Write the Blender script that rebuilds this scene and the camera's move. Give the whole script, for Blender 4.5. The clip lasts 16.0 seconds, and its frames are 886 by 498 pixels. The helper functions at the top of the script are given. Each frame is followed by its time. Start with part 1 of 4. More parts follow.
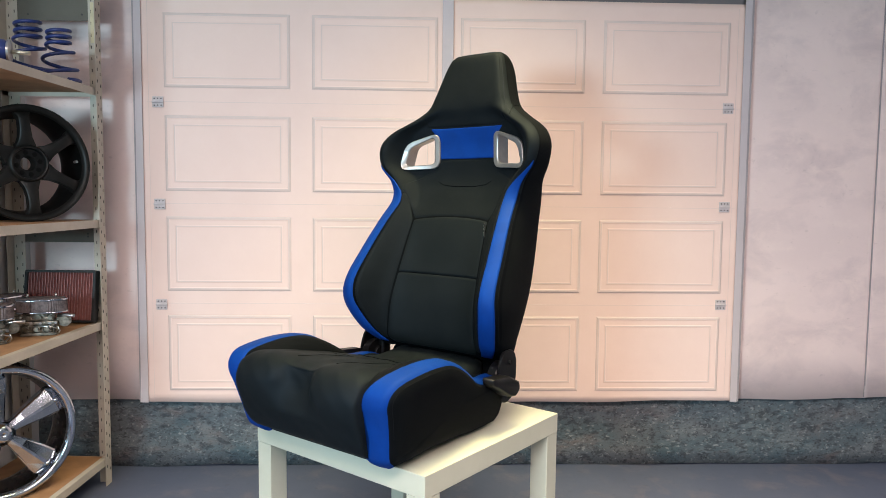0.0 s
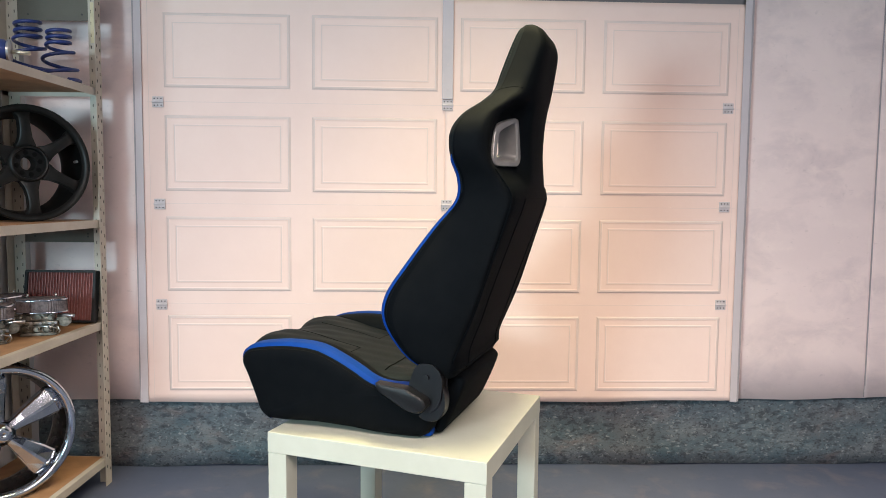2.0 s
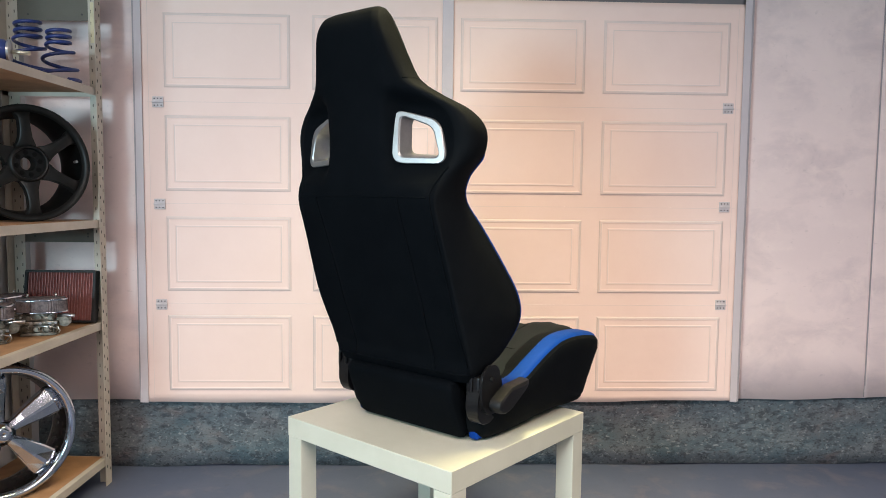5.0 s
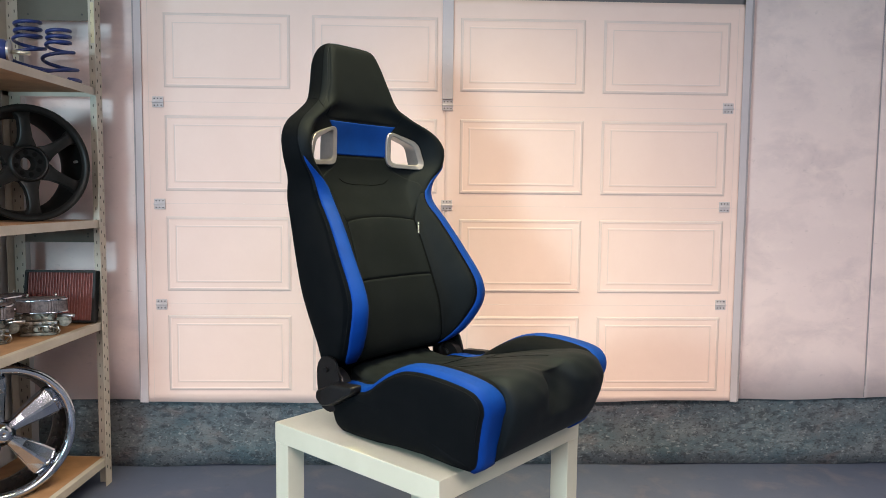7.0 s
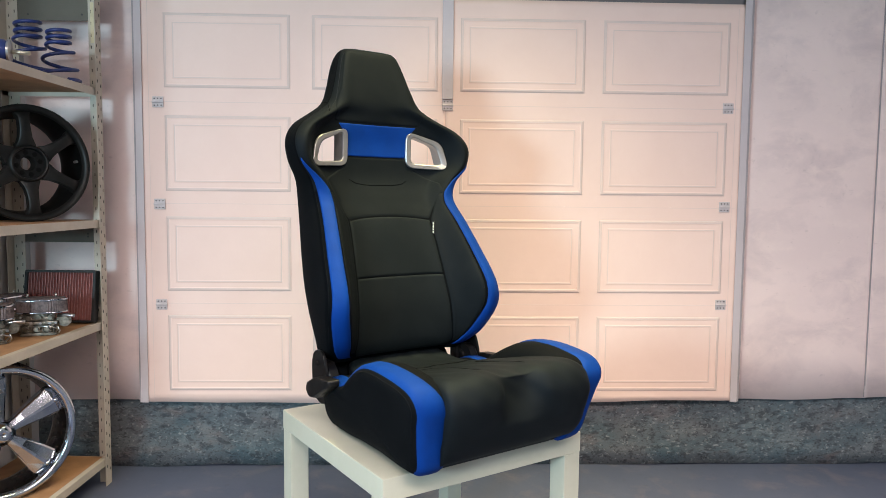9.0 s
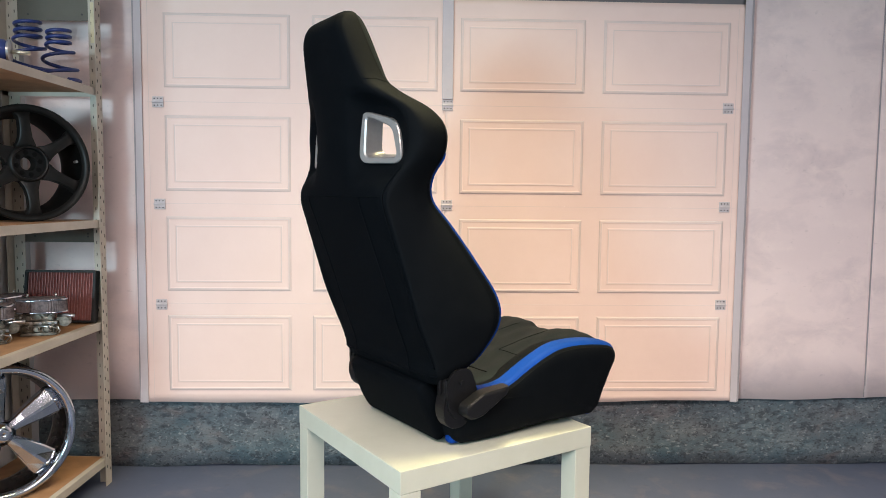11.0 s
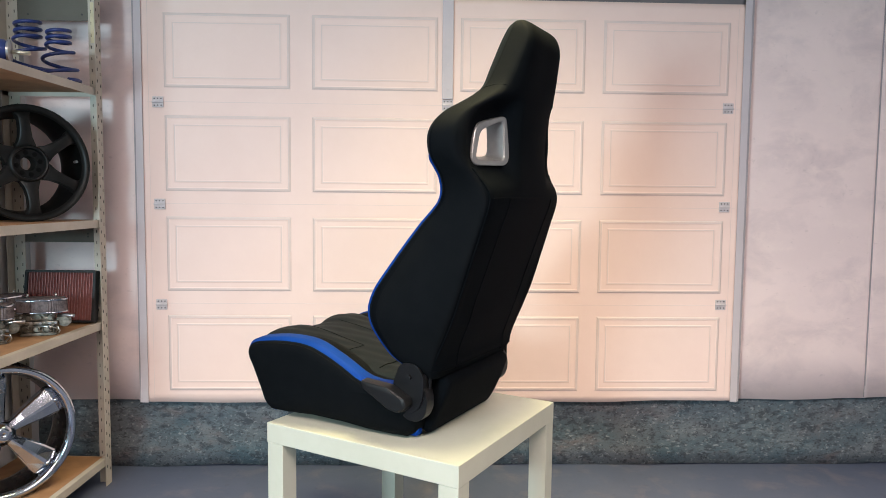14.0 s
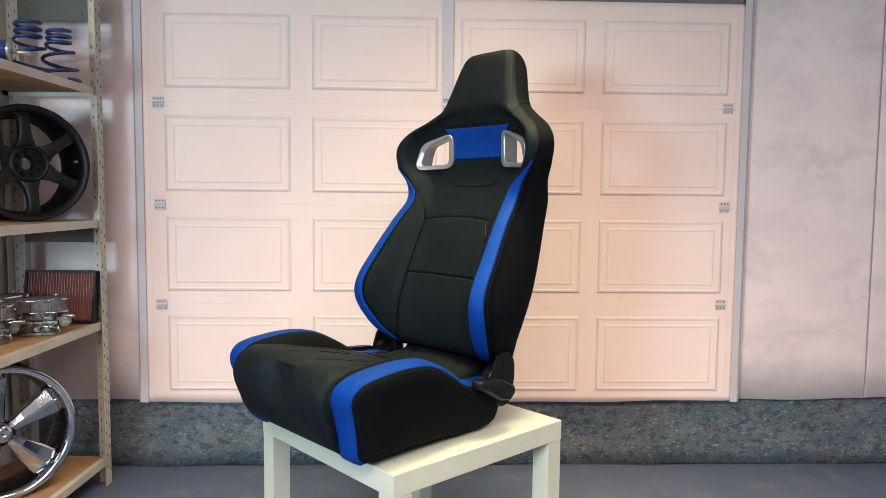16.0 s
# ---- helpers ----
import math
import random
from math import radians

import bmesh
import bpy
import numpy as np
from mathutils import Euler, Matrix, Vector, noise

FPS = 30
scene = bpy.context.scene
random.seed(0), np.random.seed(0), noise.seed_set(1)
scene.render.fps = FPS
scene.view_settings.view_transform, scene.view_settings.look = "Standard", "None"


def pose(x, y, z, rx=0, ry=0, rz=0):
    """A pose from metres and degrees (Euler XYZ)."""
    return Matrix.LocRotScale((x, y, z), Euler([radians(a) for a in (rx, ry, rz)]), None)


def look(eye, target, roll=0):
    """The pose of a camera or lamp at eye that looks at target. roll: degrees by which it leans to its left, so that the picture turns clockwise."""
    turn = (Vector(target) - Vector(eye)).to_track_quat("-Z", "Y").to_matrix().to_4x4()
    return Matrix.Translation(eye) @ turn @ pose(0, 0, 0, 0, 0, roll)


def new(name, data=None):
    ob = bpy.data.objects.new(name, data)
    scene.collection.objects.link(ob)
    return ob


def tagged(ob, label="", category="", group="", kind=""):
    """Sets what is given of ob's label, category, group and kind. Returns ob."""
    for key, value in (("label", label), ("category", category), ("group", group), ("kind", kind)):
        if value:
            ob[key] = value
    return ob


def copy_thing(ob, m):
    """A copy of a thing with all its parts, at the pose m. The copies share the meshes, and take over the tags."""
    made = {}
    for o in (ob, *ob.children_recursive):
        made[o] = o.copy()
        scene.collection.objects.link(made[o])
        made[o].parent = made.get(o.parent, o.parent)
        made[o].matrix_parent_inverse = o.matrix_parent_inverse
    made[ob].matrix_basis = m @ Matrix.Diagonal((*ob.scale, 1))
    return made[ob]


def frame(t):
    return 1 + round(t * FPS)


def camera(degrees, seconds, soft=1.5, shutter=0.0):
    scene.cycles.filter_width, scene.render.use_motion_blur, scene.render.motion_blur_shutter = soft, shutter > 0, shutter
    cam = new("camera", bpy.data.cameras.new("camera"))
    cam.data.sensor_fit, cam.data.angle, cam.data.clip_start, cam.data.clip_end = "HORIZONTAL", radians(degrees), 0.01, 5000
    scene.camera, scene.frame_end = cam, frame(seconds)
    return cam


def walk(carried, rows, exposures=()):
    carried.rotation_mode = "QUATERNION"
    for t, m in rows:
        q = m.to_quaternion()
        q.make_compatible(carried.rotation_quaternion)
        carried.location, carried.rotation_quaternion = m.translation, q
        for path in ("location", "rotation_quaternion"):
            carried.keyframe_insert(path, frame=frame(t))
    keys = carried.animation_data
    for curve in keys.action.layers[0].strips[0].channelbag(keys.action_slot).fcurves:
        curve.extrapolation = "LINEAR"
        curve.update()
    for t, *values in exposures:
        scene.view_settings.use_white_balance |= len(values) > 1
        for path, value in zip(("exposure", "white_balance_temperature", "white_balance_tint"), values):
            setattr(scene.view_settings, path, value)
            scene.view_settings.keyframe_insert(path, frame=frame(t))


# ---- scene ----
# ---- camera ----
cam = camera(64.67, 16.0, soft=0.7)
EYE = Vector((0.043, -1.787, 1.018))
HOLD = look(EYE, EYE + Vector((0, math.cos(radians(4.24)), -math.sin(radians(4.24)))), 0.57)
walk(cam, [(0.0, HOLD), (16.0, HOLD)], [(0.0, -0.04), (16.0, -0.04)])

# ---- light ----
world = bpy.data.worlds.new("room_air")
scene.world = world
world.use_nodes = True
world.node_tree.nodes["Background"].inputs[0].default_value = (0.8, 0.85, 1.0, 1)
world.node_tree.nodes["Background"].inputs[1].default_value = 0.05


def area(name, eye, target, sx, sy, watts, colour, spread=180):
    lamp = bpy.data.lights.new(name, "AREA")
    lamp.shape, lamp.size, lamp.size_y, lamp.energy, lamp.color, lamp.spread = "RECTANGLE", sx, sy, watts, colour, radians(spread)
    ob = new(name, lamp)
    ob.matrix_world = look(eye, target)
    return ob


area("softbox_light", (-1.45, -2.5, 1.12), (0.35, 0.8, 0.95), 0.50, 0.40, 57, (0.62, 0.88, 1.0))
area("ceiling_light_warm", (0.24, -0.16, 2.62), (0.26, -0.16, 0.0), 0.7, 0.5, 19.5, (1.0, 0.85, 0.46), 78)
area("ceiling_light_rear", (0.2, -2.5, 2.62), (0.2, -1.2, 0.0), 4.2, 0.6, 110, (1.0, 0.82, 0.745), 112)


# ---- materials ----
def material(name, colour, rough=0.6, metal=0.0, spots=None, scale=8.0, grain=200.0, bump=0.0, mix=0.5, detail=6.0, coat=0.0, sheen=0.0, low=0.4, high=0.6, shine=0.5, tint=(1, 1, 1)):
    """A surface with two scales of variation: soft patches towards the colour spots, and fine grain in the relief."""
    m = bpy.data.materials.new(name)
    m.use_nodes = True
    nt = m.node_tree
    b = nt.nodes["Principled BSDF"]
    b.inputs["Roughness"].default_value, b.inputs["Metallic"].default_value = rough, metal
    b.inputs["Coat Weight"].default_value, b.inputs["Sheen Weight"].default_value = coat, sheen
    b.inputs["Specular IOR Level"].default_value = shine
    # tint colours the highlights themselves, whatever lamp falls on them
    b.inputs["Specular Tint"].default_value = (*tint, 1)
    co = nt.nodes.new("ShaderNodeTexCoord")
    big = nt.nodes.new("ShaderNodeTexNoise")
    big.inputs["Scale"].default_value, big.inputs["Detail"].default_value, big.inputs["Roughness"].default_value = scale, detail, 0.65
    nt.links.new(co.outputs["Object"], big.inputs["Vector"])
    ramp = nt.nodes.new("ShaderNodeValToRGB")
    ramp.color_ramp.elements[0].position, ramp.color_ramp.elements[1].position = low, high
    spots = spots or tuple(c * 0.88 for c in colour)
    ramp.color_ramp.elements[0].color = (*colour, 1)
    ramp.color_ramp.elements[1].color = (*[c + (s - c) * mix * 2 if mix < 0.5 else s for c, s in zip(colour, spots)], 1)
    nt.links.new(big.outputs["Fac"], ramp.inputs["Fac"])
    nt.links.new(ramp.outputs["Color"], b.inputs["Base Color"])
    fine = nt.nodes.new("ShaderNodeTexNoise")
    fine.inputs["Scale"].default_value, fine.inputs["Detail"].default_value = grain, 3.0
    nt.links.new(co.outputs["Object"], fine.inputs["Vector"])
    span = nt.nodes.new("ShaderNodeMapRange")
    span.inputs["To Min"].default_value, span.inputs["To Max"].default_value = max(0.0, rough - 0.06), min(1.0, rough + 0.06)
    nt.links.new(fine.outputs["Fac"], span.inputs["Value"])
    nt.links.new(span.outputs["Result"], b.inputs["Roughness"])
    if bump:
        bu = nt.nodes.new("ShaderNodeBump")
        bu.inputs["Strength"].default_value, bu.inputs["Distance"].default_value = bump, 0.002
        nt.links.new(fine.outputs["Fac"], bu.inputs["Height"])
        nt.links.new(bu.outputs["Normal"], b.inputs["Normal"])
    return m


# bluish tints on the seat materials paint in a cool sheen under warm lamps
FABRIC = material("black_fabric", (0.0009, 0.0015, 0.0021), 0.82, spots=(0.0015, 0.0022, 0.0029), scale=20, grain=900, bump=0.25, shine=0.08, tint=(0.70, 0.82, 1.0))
# the same black fabric, lightened for sides that ceiling light grazes
FABRIC_LIT = material("black_fabric_lit", (0.0024, 0.0031, 0.0037), 0.8, spots=(0.0034, 0.0041, 0.0047), scale=20, grain=900, bump=0.25, shine=0.09, tint=(0.75, 0.86, 1.0))
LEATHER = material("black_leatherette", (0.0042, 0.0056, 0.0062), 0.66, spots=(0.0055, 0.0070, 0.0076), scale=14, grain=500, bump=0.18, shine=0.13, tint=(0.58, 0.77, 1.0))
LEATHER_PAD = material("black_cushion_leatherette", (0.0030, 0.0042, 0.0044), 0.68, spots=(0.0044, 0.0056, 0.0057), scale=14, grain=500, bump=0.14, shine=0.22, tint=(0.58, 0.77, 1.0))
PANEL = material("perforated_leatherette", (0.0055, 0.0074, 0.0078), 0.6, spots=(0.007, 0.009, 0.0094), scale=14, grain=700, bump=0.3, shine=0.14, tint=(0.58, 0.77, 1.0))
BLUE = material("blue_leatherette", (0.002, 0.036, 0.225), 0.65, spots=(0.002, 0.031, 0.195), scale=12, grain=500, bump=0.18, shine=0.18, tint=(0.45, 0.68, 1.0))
RUBBER_TAG = material("black_woven_tag", (0.008, 0.008, 0.008), 0.8, scale=60, grain=900, bump=0.2)
THREAD = material("grey_thread", (0.008, 0.009, 0.011), 0.8, shine=0.2)
THREAD_PALE = material("pale_grey_thread", (0.035, 0.040, 0.047), 0.8, shine=0.2)
SILVER = material("silver_plastic", (0.35, 0.348, 0.345), 0.36, metal=0.7, scale=30, grain=400, bump=0.05)
PLASTIC = material("black_plastic", (0.006, 0.006, 0.0065), 0.45, scale=40, grain=600, bump=0.2, shine=0.3)
STEEL_BLACK = material("black_coated_steel", (0.007, 0.007, 0.0075), 0.32, metal=0.3, scale=20, grain=150, bump=0.05)
STEEL = material("bare_steel", (0.5, 0.5, 0.5), 0.3, metal=1.0, scale=30, grain=200)
WHITE = material("white_laminate", (0.55, 0.56, 0.465), 0.42, spots=(0.52, 0.53, 0.435), scale=6, grain=120, bump=0.03, shine=0.35)
DOOR = material("white_door_vinyl", (0.88, 0.68, 0.61), 0.6, spots=(0.85, 0.65, 0.58), scale=2.5, grain=150, bump=0.04)
# grey lines of the printed door, which draw the mouldings' shade in ink
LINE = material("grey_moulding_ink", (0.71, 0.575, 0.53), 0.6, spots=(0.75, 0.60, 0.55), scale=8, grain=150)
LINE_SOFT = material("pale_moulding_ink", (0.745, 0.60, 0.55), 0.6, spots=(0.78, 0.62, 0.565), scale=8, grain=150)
JAMB = material("grey_jamb_vinyl", (0.58, 0.525, 0.545), 0.55, spots=(0.54, 0.49, 0.51), scale=4, grain=150)
JAMB_EDGE = material("dark_jamb_vinyl", (0.36, 0.33, 0.345), 0.6, scale=4)
HEADER = material("dark_header_board", (0.17, 0.16, 0.17), 0.6, scale=3)
HINGE = material("galvanised_hinge", (0.62, 0.56, 0.57), 0.5, metal=0.1, scale=50, grain=300, bump=0.05)
DARK = material("dark_hole", (0.05, 0.05, 0.05), 0.7)
PLASTER = material("room_plaster", (0.75, 0.73, 0.72), 0.8, scale=2, grain=60, bump=0.1)


def layered(name, base, tints, rough, bump, stretch=(1, 1, 1)):
    """A printed mottle: soft clouds of several tints, finer blotches, and a crackle of thin lines."""
    m = bpy.data.materials.new(name)
    m.use_nodes = True
    nt = m.node_tree
    b = nt.nodes["Principled BSDF"]
    b.inputs["Roughness"].default_value = rough
    co = nt.nodes.new("ShaderNodeTexCoord")
    mp = nt.nodes.new("ShaderNodeMapping")
    mp.inputs["Scale"].default_value = stretch
    nt.links.new(co.outputs["Object"], mp.inputs["Vector"])
    last = None
    for i, (colour, scale, low, high, amount) in enumerate(tints):
        n = nt.nodes.new("ShaderNodeTexNoise")
        n.noise_dimensions = "4D"
        n.inputs["W"].default_value = 3.7 * i + 1
        n.inputs["Scale"].default_value, n.inputs["Detail"].default_value, n.inputs["Roughness"].default_value = scale, 8, 0.62
        n.inputs["Distortion"].default_value = 0.4
        nt.links.new(mp.outputs["Vector"], n.inputs["Vector"])
        r = nt.nodes.new("ShaderNodeMapRange")
        r.inputs["From Min"].default_value, r.inputs["From Max"].default_value, r.inputs["To Max"].default_value = low, high, amount
        nt.links.new(n.outputs["Fac"], r.inputs["Value"])
        mx = nt.nodes.new("ShaderNodeMix")
        mx.data_type = "RGBA"
        if last is None:
            mx.inputs["A"].default_value = (*base, 1)
        else:
            nt.links.new(last, mx.inputs["A"])
        mx.inputs["B"].default_value = (*colour, 1)
        nt.links.new(r.outputs["Result"], mx.inputs["Factor"])
        last = mx.outputs["Result"]
        top = n
    nt.links.new(last, b.inputs["Base Color"])
    bu = nt.nodes.new("ShaderNodeBump")
    bu.inputs["Strength"].default_value, bu.inputs["Distance"].default_value = bump, 0.003
    nt.links.new(top.outputs["Fac"], bu.inputs["Height"])
    nt.links.new(bu.outputs["Normal"], b.inputs["Normal"])
    return m


CONCRETE = layered("printed_concrete", (0.80, 0.665, 0.645), [((0.86, 0.715, 0.69), 2.2, 0.4, 0.65, 1.0), ((0.65, 0.54, 0.54), 4.0, 0.48, 0.68, 0.8), ((0.85, 0.715, 0.68), 9.0, 0.55, 0.68, 0.8), ((0.52, 0.43, 0.42), 34.0, 0.62, 0.70, 0.35), ((0.46, 0.375, 0.37), 14.0, 0.69, 0.74, 0.2)], 0.7, 0.05, (1, 1, 1.6))
SLATE = layered("printed_slate", (0.115, 0.128, 0.142), [((0.068, 0.106, 0.128), 3.5, 0.42, 0.60, 1.0), ((0.175, 0.128, 0.120), 5.0, 0.53, 0.66, 0.75), ((0.17, 0.20, 0.215), 11.0, 0.48, 0.66, 0.7), ((0.030, 0.038, 0.046), 30.0, 0.51, 0.60, 0.75), ((0.32, 0.35, 0.355), 64.0, 0.56, 0.65, 0.65), ((0.014, 0.018, 0.023), 110.0, 0.55, 0.61, 0.65)], 0.62, 0.35, (1, 1, 1.7))
FLOOR = layered("blue_grey_floor", (0.095, 0.115, 0.175), [((0.08, 0.10, 0.16), 3.0, 0.4, 0.6, 1.0), ((0.17, 0.16, 0.19), 9.0, 0.52, 0.7, 0.7), ((0.07, 0.075, 0.11), 40.0, 0.58, 0.7, 0.5)], 0.5, 0.05)


# ---- mesh helpers ----
def mesh_of(bm, mats, smooth=True):
    me = bpy.data.meshes.new("mesh")
    bmesh.ops.recalc_face_normals(bm, faces=bm.faces)
    bm.to_mesh(me)
    bm.free()
    for m in mats if isinstance(mats, (list, tuple)) else [mats]:
        me.materials.append(m)
    if smooth:
        me.shade_smooth()
    return me


def part(name, bm, mat, parent=None, label="", smooth=False):
    ob = new(name, mesh_of(bm, mat, smooth))
    ob.parent = parent
    return tagged(ob, label)


def empty(name, label, category, m=None, group="", kind=""):
    ob = new(name)
    ob.empty_display_size = 0.1
    if m is not None:
        ob.matrix_world = m
    return tagged(ob, label, category, group, kind)


def box(bm, x0, y0, z0, x1, y1, z1, bevel=0.0, seg=2, m=None):
    made = bmesh.ops.create_cube(bm, size=1.0)["verts"]
    for v in made:
        v.co = Vector(((x0 + x1) / 2 + v.co.x * (x1 - x0), (y0 + y1) / 2 + v.co.y * (y1 - y0), (z0 + z1) / 2 + v.co.z * (z1 - z0)))
        if m is not None:
            v.co = m @ v.co
    if bevel:
        edges = list({e for v in made for e in v.link_edges})
        bmesh.ops.bevel(bm, geom=edges, offset=bevel, segments=seg, profile=0.5, affect="EDGES")
    return bm


def loft(bm, rings, close_u=True, cap=True, mat=None):
    """Joins rings of points, each of the same count, into a skin. Returns its vertices row by row."""
    rows = [[bm.verts.new(p) for p in ring] for ring in rings]
    n = len(rows[0])
    for a, b in zip(rows, rows[1:]):
        for i in range(n if close_u else n - 1):
            bm.faces.new((a[i], a[(i + 1) % n], b[(i + 1) % n], b[i]))
    if cap:
        bm.faces.new(rows[0][::-1])
        bm.faces.new(rows[-1])
    return rows


def prism(bm, outline, d0, d1, axis=1, bevel=0.0, seg=2):
    """A flat outline of (a, b) pairs, given depth along an axis."""
    def at(p, d):
        a, b = p
        return {0: (d, a, b), 1: (a, d, b), 2: (a, b, d)}[axis]
    rows = loft(bm, [[at(p, d0) for p in outline], [at(p, d1) for p in outline]])
    if bevel:
        edges = [e for e in {e for r in rows for v in r for e in v.link_edges} if len({v in rows[0] for v in e.verts}) == 1]
        bmesh.ops.bevel(bm, geom=edges, offset=bevel, segments=seg, profile=0.5, affect="EDGES")
    return bm


def spline(keys, count):
    """Catmull-Rom through keys (tuples), resampled evenly in its parameter."""
    k = [np.array(q, float) for q in keys]
    k = [2 * k[0] - k[1]] + k + [2 * k[-1] - k[-2]]
    out = []
    for j in range(count):
        u = j / (count - 1) * (len(k) - 3)
        i = min(int(u), len(k) - 4)
        t = u - i
        a, b, c, d = k[i:i + 4]
        out.append(0.5 * (2 * b + (c - a) * t + (2 * a - 5 * b + 4 * c - d) * t * t + (3 * b - a - 3 * c + d) * t ** 3))
    return out


def rounded(points, radius, seg=5):
    """A closed outline with its corners rounded."""
    out = []
    n = len(points)
    for i in range(n):
        p, a, b = (Vector(points[j % n]) for j in (i, i - 1, i + 1))
        r = radius[i] if isinstance(radius, (list, tuple)) else radius
        da, db = (a - p), (b - p)
        ra, rb = min(r, da.length * 0.49), min(r, db.length * 0.49)
        p0, p1 = p + da.normalized() * ra, p + db.normalized() * rb
        for j in range(seg + 1):
            t = j / seg
            q = p0 * (1 - t) ** 2 + p * 2 * t * (1 - t) + p1 * t * t
            out.append(tuple(q))
    return out


def tube(bm, points, radius, sides=8):
    """A round bar along points."""
    pts = [Vector(p) for p in points]
    rings = []
    up = Vector((0.13, 0.2, 1)).normalized()
    for i, p in enumerate(pts):
        d = (pts[min(i + 1, len(pts) - 1)] - pts[max(i - 1, 0)]).normalized()
        if abs(d.dot(up)) > 0.97:
            up = Vector((1, 0.1, 0)).normalized()
        a = d.cross(up).normalized()
        b = a.cross(d).normalized()
        up = b
        r = radius[i] if isinstance(radius, (list, tuple)) else radius
        rings.append([p + (a * math.cos(2 * math.pi * j / sides) + b * math.sin(2 * math.pi * j / sides)) * r for j in range(sides)])
    loft(bm, rings)
    return bm


def turned(bm, profile, sides=48, m=None):
    """Turns a closed profile of (radius, height) pairs about the local z axis."""
    rings = []
    for j in range(sides):
        c, s = math.cos(2 * math.pi * j / sides), math.sin(2 * math.pi * j / sides)
        rings.append([(m @ Vector((r * c, r * s, h)) if m is not None else Vector((r * c, r * s, h))) for r, h in profile])
    rings.append(rings[0])
    rows = [[bm.verts.new(p) for p in ring] for ring in rings[:-1]]
    rows.append(rows[0])
    n = len(profile)
    for a, b in zip(rows, rows[1:]):
        for i in range(n):
            bm.faces.new((a[i], a[(i + 1) % n], b[(i + 1) % n], b[i]))
    return bm


def disc(bm, r, h0, h1, m, sides=16):
    rings = [[m @ Vector((r * math.cos(2 * math.pi * j / sides), r * math.sin(2 * math.pi * j / sides), h)) for j in range(sides)] for h in (h0, h1)]
    loft(bm, rings)
    return bm


# ---- the room ----
WALL = pose(0, 0.8, 0, 0, 0, 2)          # the back wall's frame: x along it, -y towards the room


def structure(name, bm, mat, label, m=None, smooth=False):
    ob = part(name, bm, mat, None, label, smooth)
    if m is not None:
        ob.matrix_world = m
    return tagged(ob, kind="structure")


structure("floor", box(bmesh.new(), -3.0, -3.9, -0.1, 3.3, 1.1, 0.0), FLOOR, "blue-grey mottled vinyl studio floor")
structure("ceiling", box(bmesh.new(), -3.0, -3.9, 2.7, 3.3, 1.1, 2.8), PLASTER, "plain pale studio ceiling")
structure("wall_west", box(bmesh.new(), -3.0, -3.9, 0, -2.8, 1.1, 2.7), PLASTER, "pale plaster side wall beyond the shelving")
# added block: keeps softbox light off the wall behind the shelving
structure("shade_block", box(bmesh.new(), -1.78, -0.12, 0, -1.455, 0.78, 2.7), PLASTER, "plain plaster block added to shade the back of the shelving")
structure("wall_east", box(bmesh.new(), 3.1, -3.9, 0, 3.3, 1.1, 2.7), PLASTER, "pale plaster side wall")
structure("wall_south", box(bmesh.new(), -2.8, -3.9, 0, 3.1, -3.75, 2.7), PLASTER, "pale plaster wall behind the camera")
structure("wall_north", box(bmesh.new(), -2.9, 0.03, 0, 3.2, 0.15, 2.7), HEADER, "dark grey board wall behind the backdrop", WALL)


def hanging(u0, u1, z0, z1, d, wave, phase, thick=0.0025, cols=80, rows=12, dip=0.0):
    """A hanging sheet with a gently waving hem."""
    bm = bmesh.new()
    grids = []
    for side in (0, thick):
        g = []
        for j in range(rows + 1):
            line = []
            for i in range(cols + 1):
                u = u0 + (u1 - u0) * i / cols
                f = j / rows
                z = z1 + (z0 - z1) * f
                bulge = wave * f ** 50 * (math.sin(u * 5.1 + phase) + 0.5 * math.sin(u * 11.7 + phase * 2))
                if j == rows:
                    z += 0.0022 * math.sin(u * 7.3 + phase) + 0.0016 * math.sin(u * 15.1 + 2 * phase) - dip * (u - u0) / (u1 - u0)
                line.append(bm.verts.new((u, -d - abs(bulge) + side, z)))
            g.append(line)
        grids.append(g)
    for s, g in enumerate(grids):
        for a, b in zip(g, g[1:]):
            for i in range(cols):
                bm.faces.new((a[i], a[i + 1], b[i + 1], b[i]))
    f, k = grids
    rim = f[0] + [r[-1] for r in f[1:]] + f[-1][-2::-1] + [r[0] for r in f[-2:0:-1]]
    rim2 = k[0] + [r[-1] for r in k[1:]] + k[-1][-2::-1] + [r[0] for r in k[-2:0:-1]]
    for i in range(len(rim)):
        j = (i + 1) % len(rim)
        bm.faces.new((rim[i], rim[j], rim2[j], rim2[i]))
    return bm


structure("plinth_sheet", hanging(-2.78, 3.1, 0.003, 0.5, -0.012, 0.006, 0.4, cols=160, rows=8), SLATE, "dark slate-patterned vinyl sheet along the wall's foot", WALL, True)
structure("wall_sheet_1", hanging(-2.78, -1.062, 0.26, 2.5, 0.004, 0.0, 0.0), CONCRETE, "pale concrete-patterned vinyl sheet beside the garage door", WALL, True)
structure("wall_sheet_2", hanging(1.165, 1.672, 0.262, 2.5, 0.004, 0.003, 1.3), CONCRETE, "pale concrete-patterned vinyl sheet beside the garage door", WALL, True)
structure("wall_sheet_3", hanging(1.662, 3.1, 0.268, 2.5, 0.009, 0.003, 0.2), CONCRETE, "overlapping pale concrete-patterned vinyl sheet", WALL, True)

